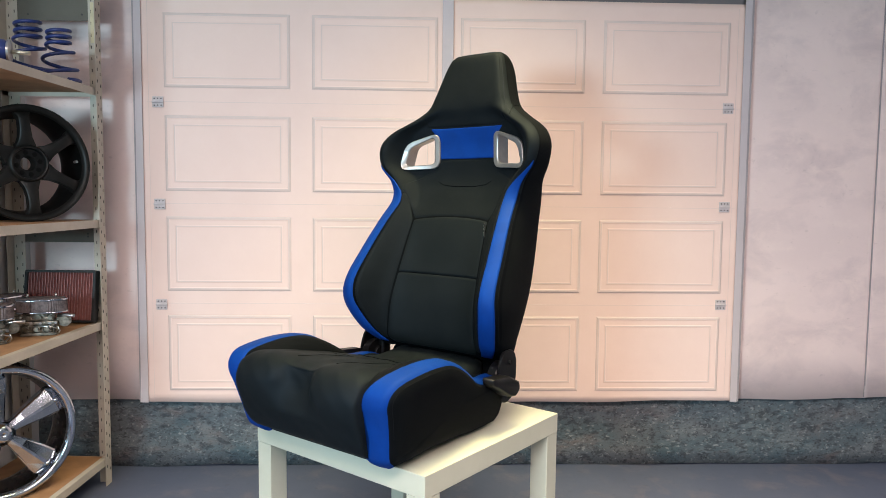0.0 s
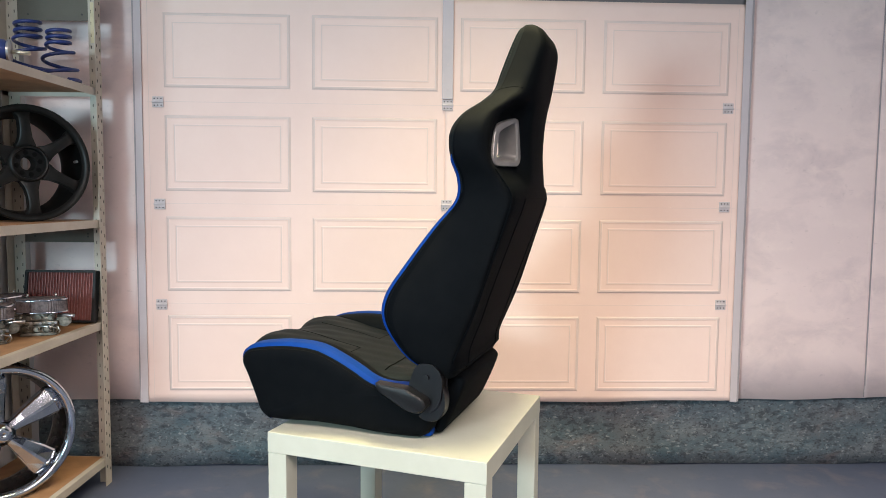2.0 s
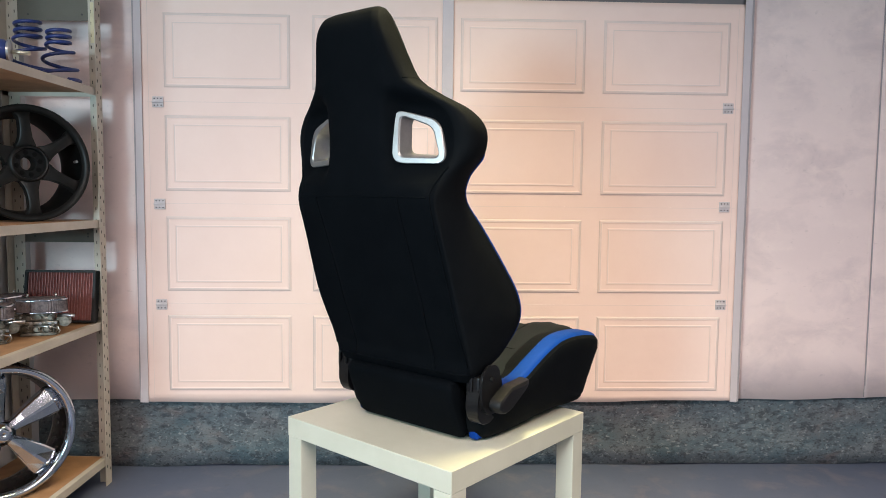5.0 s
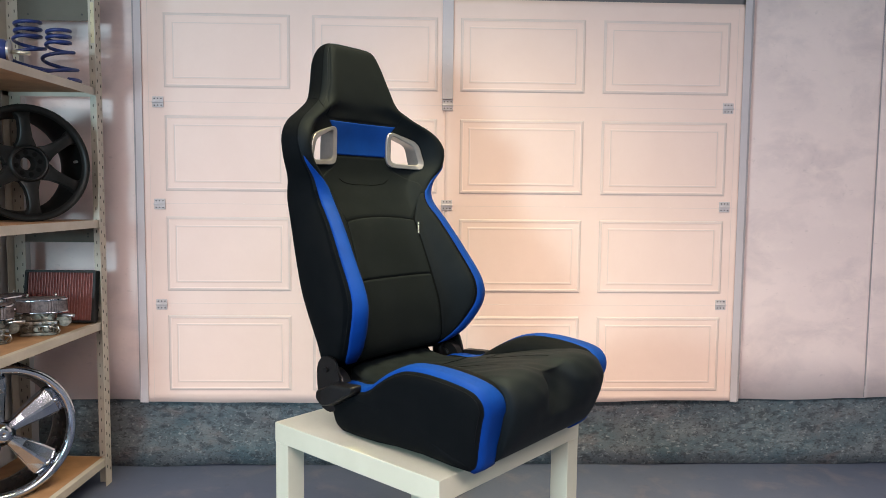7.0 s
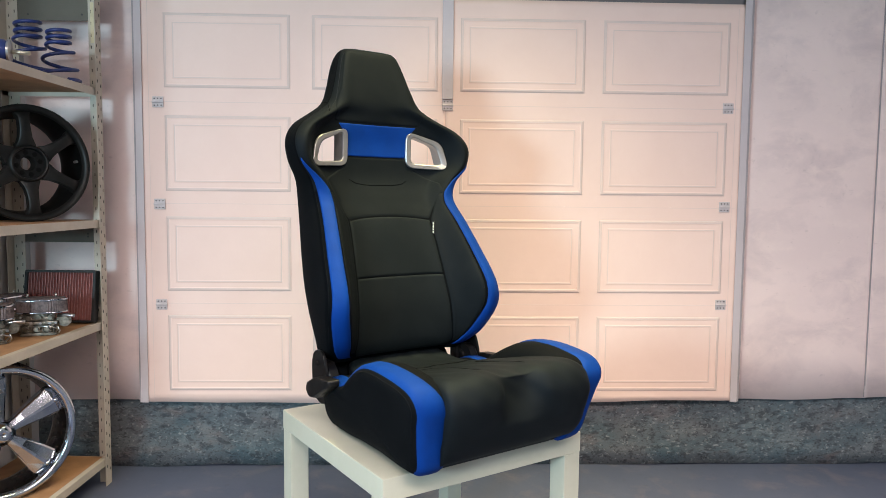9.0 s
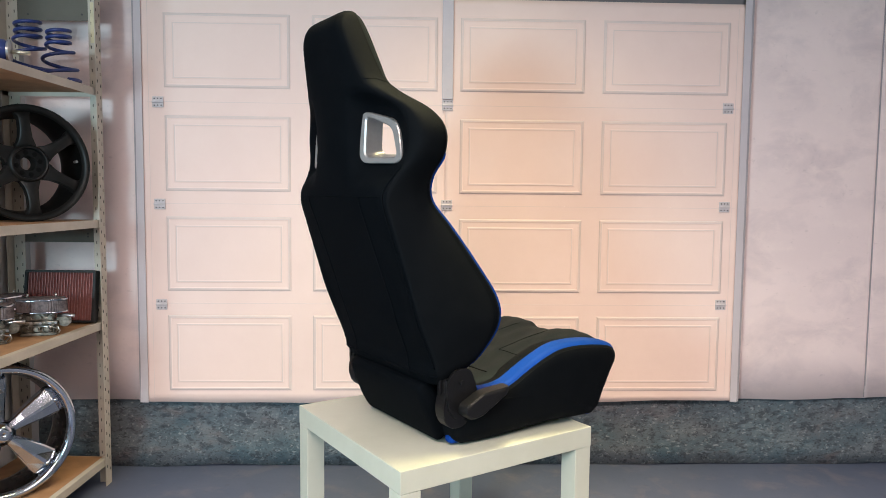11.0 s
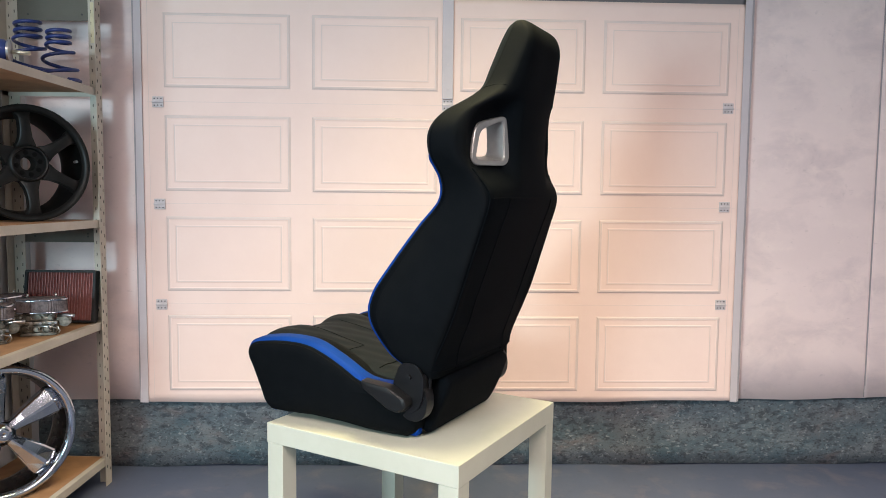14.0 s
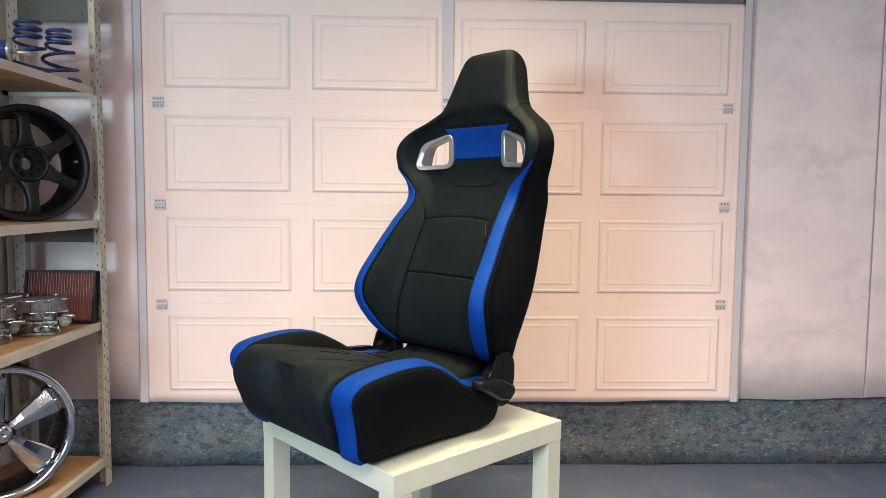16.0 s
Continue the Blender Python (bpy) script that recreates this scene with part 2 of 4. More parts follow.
# the overlap's dark line, put in as a strip since front light leaves none
structure("trim_overlap_shade", hanging(1.6615, 1.6655, 0.27, 2.5, 0.0115, 0.0, 0, cols=2), JAMB_EDGE, "thin dark strip for the shade line at the overlapping sheet", WALL)

# the garage door: two hanging sheets with sixteen moulded panels
door = tagged(structure("garage_door", hanging(-1.044, 0.05, 0.252, 2.3, 0.020, 0.0015, 2.1, rows=60, dip=-0.002), DOOR, "white panelled garage door on hanging vinyl", WALL, True), category="garage door")
part("leaf", hanging(0.045, 1.14, 0.254, 1.727, 0.0225, 0.0018, 0.7, rows=60, dip=-0.006), DOOR, door, smooth=True)


def panel_mesh(u0, u1, z0, z1):
    """A shallow moulded field: an outer bead, a flat margin and an inner bead."""
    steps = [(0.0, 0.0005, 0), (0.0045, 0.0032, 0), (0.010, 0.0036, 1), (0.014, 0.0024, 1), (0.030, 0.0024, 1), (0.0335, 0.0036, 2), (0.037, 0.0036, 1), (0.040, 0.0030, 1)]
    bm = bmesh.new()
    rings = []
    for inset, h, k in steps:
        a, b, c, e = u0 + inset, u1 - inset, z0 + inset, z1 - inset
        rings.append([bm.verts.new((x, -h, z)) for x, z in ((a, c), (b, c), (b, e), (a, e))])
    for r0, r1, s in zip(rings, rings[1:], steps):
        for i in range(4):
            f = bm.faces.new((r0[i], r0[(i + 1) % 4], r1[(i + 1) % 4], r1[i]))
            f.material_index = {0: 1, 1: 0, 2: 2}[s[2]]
    bm.faces.new(rings[-1])
    return bm


COLS = ((-0.960, -0.512), (-0.434, 0.017), (0.099, 0.552), (0.618, 1.083))
ROWS = ((1.399, 1.661), (1.031, 1.301), (0.668, 0.939), (0.298, 0.579))
for z0, z1 in ROWS:
    for u0, u1 in COLS:
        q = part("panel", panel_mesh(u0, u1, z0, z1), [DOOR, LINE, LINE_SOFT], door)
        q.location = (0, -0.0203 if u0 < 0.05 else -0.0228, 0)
for z in (1.349, 0.986, 0.622):
    for u0, u1 in ((-1.02, 0.04), (0.052, 1.125)):
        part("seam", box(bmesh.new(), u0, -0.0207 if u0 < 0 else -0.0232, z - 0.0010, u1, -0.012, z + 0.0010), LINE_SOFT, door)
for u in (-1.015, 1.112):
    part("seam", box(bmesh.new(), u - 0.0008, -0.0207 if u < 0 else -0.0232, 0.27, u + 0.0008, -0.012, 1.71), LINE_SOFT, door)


def hinge(u, z):
    plate = bmesh.new()
    box(plate, -0.0195, -0.003, -0.019, 0.0195, 0, 0.019, 0.001)
    h = part("hinge", plate, HINGE, door, "small grey six-hole strap hinge")
    h.location = (u, -0.0232, z)
    bm = bmesh.new()
    box(bm, -0.021, -0.007, -0.0035, 0.021, -0.002, 0.0035, 0.002)
    part("knuckle", bm, HINGE, h)
    for i in (-1, 0, 1):
        for j in (-1, 1):
            part("screw", disc(bmesh.new(), 0.0024, 0, 0.0015, pose(i * 0.012, -0.0028, j * 0.012, 90), 8), DARK, h)


for u, zs in ((-0.981, (1.347, 0.983, 0.618)), (1.084, (1.352, 0.991, 0.626)), (0.054, (1.350, 0.989, 0.624))):
    for z in zs:
        hinge(u, z)
rail = part("track", box(bmesh.new(), 0.033, -0.032, 1.37, 0.073, -0.024, 2.2, 0.002), JAMB, door, "grey perforated steel track")
for z in (1.668, 1.580, 1.493, 1.407):
    part("bolt", disc(bmesh.new(), 0.004, 0, 0.003, pose(0.054, -0.032, z, 90), 12), HINGE, rail)
for i, (u0, u1, e0, e1) in enumerate(((-1.062, -1.036, -1.0655, -1.0615), (1.134, 1.160, 1.1595, 1.1655))):
    structure(f"trim_{i + 1}", hanging(u0, u1, 0.256, 2.4, 0.0265, 0.0, 0, cols=4), JAMB, "grey door jamb strip", WALL)
    part("edge", hanging(e0, e1, 0.258, 2.4, 0.0285, 0.0, 0, cols=2), JAMB_EDGE, bpy.data.objects[f"trim_{i + 1}"])
structure("header", box(bmesh.new(), 0.10, -0.012, 1.70, 1.135, 0.0, 2.3), HEADER, "dark grey lintel above the garage door", WALL)

# ---- the table ----
TABLE_OFF = (-0.0184, -0.0324)
table = empty("side_table", "white laminate square side table with thick top and legs", "table")
top = bmesh.new()
box(top, -0.275, -0.275, 0.40, 0.275, 0.275, 0.45, 0.0015)
part("tabletop", top, WHITE, table).location = (*TABLE_OFF, 0)
for sx in (-1, 1):
    for sy in (-1, 1):
        leg = bmesh.new()
        box(leg, -0.025, -0.025, 0.0, 0.025, 0.025, 0.3995, 0.0015)
        part("leg", leg, WHITE, table).location = (TABLE_OFF[0] + sx * 0.249, TABLE_OFF[1] + sy * 0.249, 0)

# ---- the car seat ----
seat = empty("car_seat", "black and blue bucket car seat standing on the white table", "car seat")
SX = -0.030                               # the seat stands a little off the turning axis
BASE = 0.45                               # its height over the floor

# slices of the backrest, each: height, then (x, y) of centre front, panel edge, bolster crest, outer side front, outer side rear, back corner, centre back
SLICES = [
    (0.151, 0.090, (0.13, 0.088), (0.165, 0.075), (0.200, 0.090), (0.203, 0.115), (0.185, 0.128), 0.130),
    (0.175, 0.070, (0.150, 0.056), (0.180, 0.050), (0.214, 0.062), (0.219, 0.120), (0.19, 0.141), 0.146),
    (0.21, 0.064, (0.147, 0.046), (0.195, 0.011), (0.234, 0.030), (0.223, 0.131), (0.18, 0.146), 0.152),
    (0.28, 0.069, (0.141, 0.050), (0.212, -0.027), (0.254, -0.006), (0.228, 0.160), (0.168, 0.173), 0.179),
    (0.34, 0.083, (0.136, 0.067), (0.211, -0.024), (0.251, -0.003), (0.228, 0.185), (0.180, 0.194), 0.198),
    (0.42, 0.109, (0.131, 0.096), (0.201, 0.026), (0.238, 0.046), (0.225, 0.210), (0.182, 0.222), 0.226),
    (0.50, 0.141, (0.127, 0.130), (0.187, 0.083), (0.222, 0.101), (0.219, 0.235), (0.186, 0.250), 0.256),
    (0.56, 0.179, (0.129, 0.168), (0.176, 0.131), (0.213, 0.147), (0.217, 0.250), (0.188, 0.269), 0.279),
    (0.61, 0.208, (0.150, 0.188), (0.194, 0.140), (0.223, 0.153), (0.231, 0.232), (0.168, 0.266), 0.284),
    (0.66, 0.219, (0.186, 0.190), (0.234, 0.132), (0.258, 0.144), (0.259, 0.212), (0.130, 0.264), 0.285),
    (0.71, 0.221, (0.186, 0.190), (0.240, 0.133), (0.266, 0.149), (0.264, 0.212), (0.115, 0.268), 0.287),
    (0.75, 0.215, (0.164, 0.193), (0.213, 0.151), (0.240, 0.166), (0.240, 0.222), (0.107, 0.274), 0.289),
    (0.785, 0.209, (0.112, 0.205), (0.153, 0.179), (0.184, 0.196), (0.184, 0.246), (0.100, 0.282), 0.293),
    (0.815, 0.206, (0.074, 0.203), (0.114, 0.197), (0.143, 0.216), (0.143, 0.264), (0.096, 0.290), 0.296),
    (0.86, 0.213, (0.066, 0.212), (0.103, 0.211), (0.121, 0.231), (0.121, 0.279), (0.092, 0.299), 0.302),
    (0.92, 0.229, (0.060, 0.229), (0.089, 0.231), (0.101, 0.249), (0.101, 0.294), (0.081, 0.309), 0.311),
    (0.953, 0.240, (0.055, 0.240), (0.076, 0.243), (0.089, 0.258), (0.089, 0.287), (0.073, 0.300), 0.301),
    (0.968, 0.252, (0.048, 0.252), (0.064, 0.253), (0.075, 0.260), (0.075, 0.274), (0.062, 0.281), 0.282),
    (0.972, 0.260, (0.035, 0.260), (0.044, 0.261), (0.053, 0.264), (0.053, 0.268), (0.045, 0.271), 0.272),
]
NV, NU = 110, 13                          # rows, and steps between stations


def hollow(x, z, u):
    """How far the back of a shoulder wing is set in from the spine, at station u."""
    def ease(v, a, b):
        t = max(0.0, min(1.0, (v - a) / (b - a)))
        return t * t * (3 - 2 * t)
    return 0.035 * ease(min(u, 12 - u), 4.0, 4.7) * ease(abs(x), 0.080, 0.118) * (1 - ease(abs(x), 0.225, 0.262)) * ease(z, 0.585, 0.655) * (1 - ease(z, 0.755, 0.80))


def backrest_grid():
    flat = [(s[0], s[1], *[c for p in s[2:7] for c in p], s[7]) for s in SLICES]
    zs = np.array([f[0] for f in flat])
    dense = spline(flat, 900)
    z_of = np.array([d[0] for d in dense])
    want = np.concatenate([np.linspace(zs[0], 0.94, NV - 10), np.linspace(0.943, zs[-1], 10)])
    rows = []
    for z in want:
        d = dense[int(np.argmin(abs(z_of - z)))]
        half = [(0.0, d[1]), (d[2], d[3]), (d[4], d[5]), (d[6], d[7]), (d[8], d[9]), (d[10], d[11]), (0.0, d[12])]
        ring = [(x, y) for x, y in half] + [(-x, y) for x, y in half[-2:0:-1]]
        n = len(ring)
        pts = []
        for i in range(n):
            p = [np.array(ring[(i + k) % n]) for k in (-1, 0, 1, 2)]
            for j in range(NU):
                t = j / NU
                a, b, c, e = p
                # centripetal-like: damp the tangents where stations crowd
                l0, l1, l2 = (np.linalg.norm(q - r) + 1e-6 for q, r in ((b, a), (c, b), (e, c)))
                m1 = (c - a) / (l0 + l1) * l1
                m2 = (e - b) / (l1 + l2) * l1
                pts.append((2 * t ** 3 - 3 * t * t + 1) * b + (t ** 3 - 2 * t * t + t) * m1 + (-2 * t ** 3 + 3 * t * t) * c + (t ** 3 - t * t) * m2)
        rows.append([Vector((q[0], q[1] - hollow(q[0], d[0], i / NU), d[0])) for i, q in enumerate(pts)])
    return rows


GRID = backrest_grid()
RING = len(GRID[0])


def grid_point(u, z):
    """The backrest's skin at station u (0 centre front, 1 panel edge ... 6 centre back; negative on the other side) and height z, with its normal."""
    f = (u * NU) % RING
    i, fu = int(f) % RING, f - int(f)
    k = 0
    while k < len(GRID) - 2 and GRID[k + 1][0].z < z:
        k += 1
    g = max(0.0, min(1.0, (z - GRID[k][0].z) / (GRID[k + 1][0].z - GRID[k][0].z)))
    j = (i + 1) % RING
    a, b, c, d = GRID[k][i], GRID[k][j], GRID[k + 1][j], GRID[k + 1][i]
    p = (a * (1 - fu) + b * fu) * (1 - g) + (d * (1 - fu) + c * fu) * g
    nrm = (b + c - a - d).cross(c + d - a - b).normalized()
    return p, nrm


def patch(bm, u_low, u_high, z0, z1, nu=14, nz=50, lift=0.0035, sink=0.0012, arch=(0.0, 0.0), crisp=12):
    """A padded piece over the backrest: u_low and u_high are functions of the height; its rim sinks into the seams."""
    rows = []
    for j in range(nz + 1):
        line = []
        for i in range(nu + 1):
            bow = 1 - (2 * i / nu - 1) ** 2
            z = z0 + (z1 - z0) * j / nz + bow * (arch[0] * (1 - j / nz) + arch[1] * j / nz)
            a, b = u_low(z), u_high(z)
            p, n = grid_point(a + (b - a) * i / nu, z)
            e = min(i / nu, 1 - i / nu) * 2
            g = min(j / nz, 1 - j / nz) * 2
            k = min(1.0, e * crisp) * min(1.0, g * crisp * 1.4)
            line.append(p + n * (-sink + (lift + sink) * (1 - (1 - k) ** 2)))
        rows.append(line)
    loft(bm, rows, close_u=False, cap=False)
    return bm


def at_x(z, x):
    """The station at which the front skin lies x from the middle at that height."""
    lo, hi = 0.0, 2.9
    for _ in range(18):
        mid = (lo + hi) / 2
        lo, hi = (mid, hi) if grid_point(mid, z)[0].x < x else (lo, mid)
    return lo


def rear_at(z, x):
    """The station at which the back's skin lies x from the middle at that height."""
    lo, hi = 4.6, 6.0
    for _ in range(18):
        mid = (lo + hi) / 2
        lo, hi = (mid, hi) if grid_point(mid, z)[0].x > x else (lo, mid)
    return lo


def steps(*keys):
    """A function through (z, value) pairs."""
    zs, vs = [k[0] for k in keys], [k[1] for k in keys]
    return lambda z: float(np.interp(z, zs, vs))


def hole_cutter(side):
    """A slanted prism through a shoulder: its outline at the front and at the back."""
    f = rounded([(0.103, 0.744), (0.184, 0.713), (0.200, 0.652), (0.103, 0.657)], 0.016)
    b = rounded([(0.108, 0.747), (0.188, 0.718), (0.206, 0.646), (0.108, 0.649)], 0.016)
    bm = bmesh.new()
    loft(bm, [[(side * x, 0.08, z) for x, z in f], [(side * x, 0.36, z) for x, z in b]])
    return bm


def backrest_body():
    bm = bmesh.new()
    rows = loft(bm, GRID)
    station = {v: j / NU for row in rows for j, v in enumerate(row)}
    for f in bm.faces:
        u = [min(station[v], 12 - station[v]) for v in f.verts]
        # the sides take the lightened fabric, the wing fronts leatherette
        f.material_index = 2 if min(u) > 3.0 and max(u) < 4.3 else 1 if max(u) < 3.05 and f.calc_center_median().z > 0.585 else 0
    ob = new("cut", mesh_of(bm, [FABRIC, LEATHER, FABRIC_LIT]))
    cutters = []
    for side in (-1, 1):
        c = new("cutter", mesh_of(hole_cutter(side), FABRIC, False))
        cutters.append(c)
        mod = ob.modifiers.new("hole", "BOOLEAN")
        mod.object, mod.operation, mod.solver = c, "DIFFERENCE", "EXACT"
    me = bpy.data.meshes.new_from_object(ob.evaluated_get(bpy.context.evaluated_depsgraph_get()))
    for c in [ob] + cutters:
        bpy.data.objects.remove(c)
    me.shade_smooth()
    me.set_sharp_from_angle(angle=radians(50))
    return me


back = new("backrest", backrest_body())
back.parent = seat
back.location = (SX + 0.004, 0, BASE)
tagged(back, "black fabric backrest with shoulder wings and integrated headrest")

for side in (1, -1):
    def mirrored(f, side=side):
        return lambda z: side * f(z)
    inner = steps((0.160, 1.40), (0.19, 1.6), (0.22, 1.75), (0.28, 1.90), (0.34, 1.95), (0.50, 1.93), (0.585, 1.93), (0.605, 2.1), (0.665, 2.78))
    outer = steps((0.160, 2.50), (0.19, 2.68), (0.25, 2.76), (0.45, 2.76), (0.58, 2.76), (0.665, 2.82))
    part("bolster_stripe", patch(bmesh.new(), mirrored(inner), mirrored(outer), 0.160, 0.665, nz=70), BLUE, back, "bright blue leatherette stripe along the bolster", True)
    lo = steps((0.175, 0.995), (0.505, 0.995), (0.55, 1.42), (0.585, 1.80))
    hi = steps((0.175, 1.40), (0.19, 1.58), (0.22, 1.73), (0.28, 1.88), (0.34, 1.93), (0.50, 1.91), (0.585, 1.91))
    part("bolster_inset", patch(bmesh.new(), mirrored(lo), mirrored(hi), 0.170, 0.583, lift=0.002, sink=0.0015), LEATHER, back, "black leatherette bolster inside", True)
full = steps((0.1, 0.99), (1.0, 0.99))
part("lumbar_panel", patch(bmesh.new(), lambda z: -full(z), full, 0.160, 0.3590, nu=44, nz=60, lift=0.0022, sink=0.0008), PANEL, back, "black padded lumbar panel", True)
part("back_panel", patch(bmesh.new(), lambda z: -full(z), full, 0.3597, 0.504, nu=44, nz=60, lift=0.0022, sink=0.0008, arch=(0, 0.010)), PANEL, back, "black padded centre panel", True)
chest_x = steps((0.505, 0.124), (0.55, 0.152), (0.590, 0.178), (0.608, 0.176), (0.634, 0.130), (0.648, 0.100), (0.68, 0.098))
chest = lambda z: at_x(z, chest_x(z))
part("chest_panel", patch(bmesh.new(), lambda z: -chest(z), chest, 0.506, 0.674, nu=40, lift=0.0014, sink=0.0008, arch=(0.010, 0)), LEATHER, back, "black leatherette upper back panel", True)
band_x = steps((0.67, 0.098), (0.72, 0.100), (0.740, 0.105), (0.752, 0.115), (0.762, 0.124))
band = lambda z: at_x(z, band_x(z))
part("shoulder_band", patch(bmesh.new(), lambda z: -band(z), band, 0.676, 0.763, nu=30, lift=0.0022), BLUE, back, "blue leatherette band between the shoulder openings", True)
head_x = steps((0.764, 0.134), (0.80, 0.136), (0.815, 0.129), (0.86, 0.109), (0.92, 0.093), (0.955, 0.083), (0.970, 0.060))
head = lambda z: at_x(z, head_x(z))
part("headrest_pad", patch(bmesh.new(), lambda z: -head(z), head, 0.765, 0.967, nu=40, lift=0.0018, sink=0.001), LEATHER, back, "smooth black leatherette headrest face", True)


def bezel(side):
    """A silver frame lining a shoulder opening, with a flange at the front and at the back."""
    f = [(0.107, 0.740), (0.180, 0.709), (0.196, 0.657), (0.107, 0.662)]
    b = [(0.112, 0.742), (0.184, 0.714), (0.202, 0.650), (0.112, 0.653)]

    def grow(o, g):
        cx, cz = sum(p[0] for p in o) / 4, sum(p[1] for p in o) / 4
        return rounded([(x + g * (1.25 if x > cx else -1.25), z + g * (1 if z > cz else -1)) for x, z in o], 0.016 + 0.9 * g, 6)

    def skin(x, z, u0, u1):
        """The body's depth at that place, looked for between two stations."""
        best = min((abs(grid_point(u0 + (u1 - u0) * k / 60, z)[0].x - x), grid_point(u0 + (u1 - u0) * k / 60, z)[0].y) for k in range(61))
        return best[1]

    def plane(o, u0, u1):
        m = np.array([(1, x, z) for x, z in o])
        return np.linalg.lstsq(m, np.array([skin(x, z, u0, u1) for x, z in o]), rcond=None)[0]

    pf, pb = plane(grow(f, 0.008), 0.4, 1.25), plane(grow(b, 0.012), 4.0, 5.9)
    pf = [pf[0] - 0.150 * (-0.32 - pf[1]), -0.32, pf[2]]     # the flanges lie flat, turned a little against the skin
    pb = [pb[0] - 0.155 * (-0.30 - pb[1]), -0.30, pb[2]]

    def front(x, z):
        return min(pf[0] + pf[1] * x + pf[2] * z - 0.003, skin(x, z, 0.4, 1.3) - 0.0035)

    def rear(x, z):
        return pb[0] + pb[1] * x + pb[2] * z + 0.002

    bm = bmesh.new()
    rings = [[(side * x, front(x, z) + dy, z) for x, z in grow(f, g)] for g, dy in ((0.0125, 0.012), (0.0125, -0.002), (0.0112, -0.0036), (0.0025, -0.0036), (0.0, -0.0015))]
    rings += [[(side * x, rear(x, z) + dy, z) for x, z in grow(b, g)] for g, dy in ((0.0, 0.0005), (0.0025, 0.003), (0.0122, 0.003), (0.0135, 0.001), (0.0135, -0.012))]
    loft(bm, rings, cap=False)
    q = part("shoulder_bezel", bm, SILVER, back, "silver plastic frame round the shoulder opening", True)
    q.data.set_sharp_from_angle(angle=radians(24))


def seam_line(name, points, mat, radius, dash=0.0, label="", parent=back):
    """A welt, or with dash a row of stitches, along places on the skin."""
    bm = bmesh.new()
    if not dash:
        tube(bm, points, radius, 6)
    else:
        run = 0.0
        for a, b in zip(points, points[1:]):
            d = (b - a).length
            n = max(1, round(d / dash))
            for k in range(n):
                tube(bm, [a.lerp(b, (k + 0.2) / n), a.lerp(b, (k + 0.75) / n)], radius, 4)
    q = part(name, bm, mat, parent, label, True)
    return tagged(q, kind="stuff") if dash else q


def on_skin(pairs, off, n=40):
    out = []
    us, zs = [p[0] for p in pairs], [p[1] for p in pairs]
    for k in range(n + 1):
        f = k / n * (len(pairs) - 1)
        p, nn = grid_point(float(np.interp(f, range(len(us)), us)), float(np.interp(f, range(len(zs)), zs)))
        out.append(p + nn * off)
    return out


for side in (1, -1):
    seam_line("back_seam", on_skin([(side * rear_at(z, 0.128), z) for z in (0.165, 0.19, 0.22, 0.26, 0.30, 0.36, 0.42, 0.48, 0.54, 0.566)], 0.0004), FABRIC, 0.0016)
    seam_line("back_stitch", on_skin([(side * rear_at(z, 0.122), z) for z in (0.165, 0.19, 0.22, 0.26, 0.30, 0.36, 0.42, 0.48, 0.54, 0.562)], 0.0003), THREAD, 0.0005, 0.006)
    seam_line("stripe_stitch", on_skin([(side * 1.80, 0.24), (side * 1.86, 0.30), (side * 1.90, 0.36), (side * 1.88, 0.50), (side * 1.88, 0.58)], 0.0022), THREAD, 0.0005, 0.005)
    seam_line("side_stitch", on_skin([(side * 2.93, 0.20), (side * 2.93, 0.40), (side * 2.93, 0.66), (side * 2.93, 0.74), (side * 2.80, 0.785)], 0.0000), THREAD, 0.0006, 0.006)
    seam_line("head_stitch", on_skin([(side * 2.50, 0.79), (side * 2.50, 0.86), (side * 2.48, 0.94), (side * 2.40, 0.955)], 0.0000), THREAD_PALE, 0.0006, 0.005)
    seam_line("side_welt", on_skin([(side * 4.35, 0.19), (side * 4.40, 0.30), (side * 4.45, 0.45), (side * 4.50, 0.57), (side * 4.2, 0.63)], 0.0002), FABRIC, 0.0022)
    seam_line("shoulder_welt", on_skin([(side * 2.2, 0.787), (side * 3.0, 0.812), (side * 3.6, 0.818), (side * 4.2, 0.815)], -0.0002), FABRIC, 0.0010)
seam_line("hem_welt", on_skin([(u, 0.172) for u in (4.2, 4.6, 5.0, 5.4, 6.0, 6.6, 7.0, 7.4, 7.8)], 0.0002), FABRIC, 0.0022)
seam_line("cross_seam", on_skin([(rear_at(0.566, 0.20), 0.566), (rear_at(0.567, 0.128), 0.567), (6.0, 0.568), (12 - rear_at(0.567, 0.128), 0.567), (12 - rear_at(0.566, 0.20), 0.566)], 0.0002), FABRIC, 0.0016)
seam_line("chest_seam", on_skin([(-at_x(0.613, 0.090), 0.613), (-at_x(0.603, 0.074), 0.603), (-at_x(0.598, 0.04), 0.598), (at_x(0.598, 0.04), 0.598), (at_x(0.603, 0.074), 0.603), (at_x(0.613, 0.090), 0.613)], 0.0018), FABRIC, 0.0010)
# the small woven tag at the panel's edge, with its lettering as bars
p0, n0 = grid_point(1.0, 0.488)
tag_mat = pose(p0.x - 0.001, p0.y - 0.008, 0.483, 0, 0, -52)
bm = bmesh.new()
box(bm, -0.004, -0.001, -0.018, 0.004, 0.001, 0.018, 0.0006, 1, tag_mat)
tag = part("brand_tag", bm, RUBBER_TAG, back, "small black woven tag with white bars")
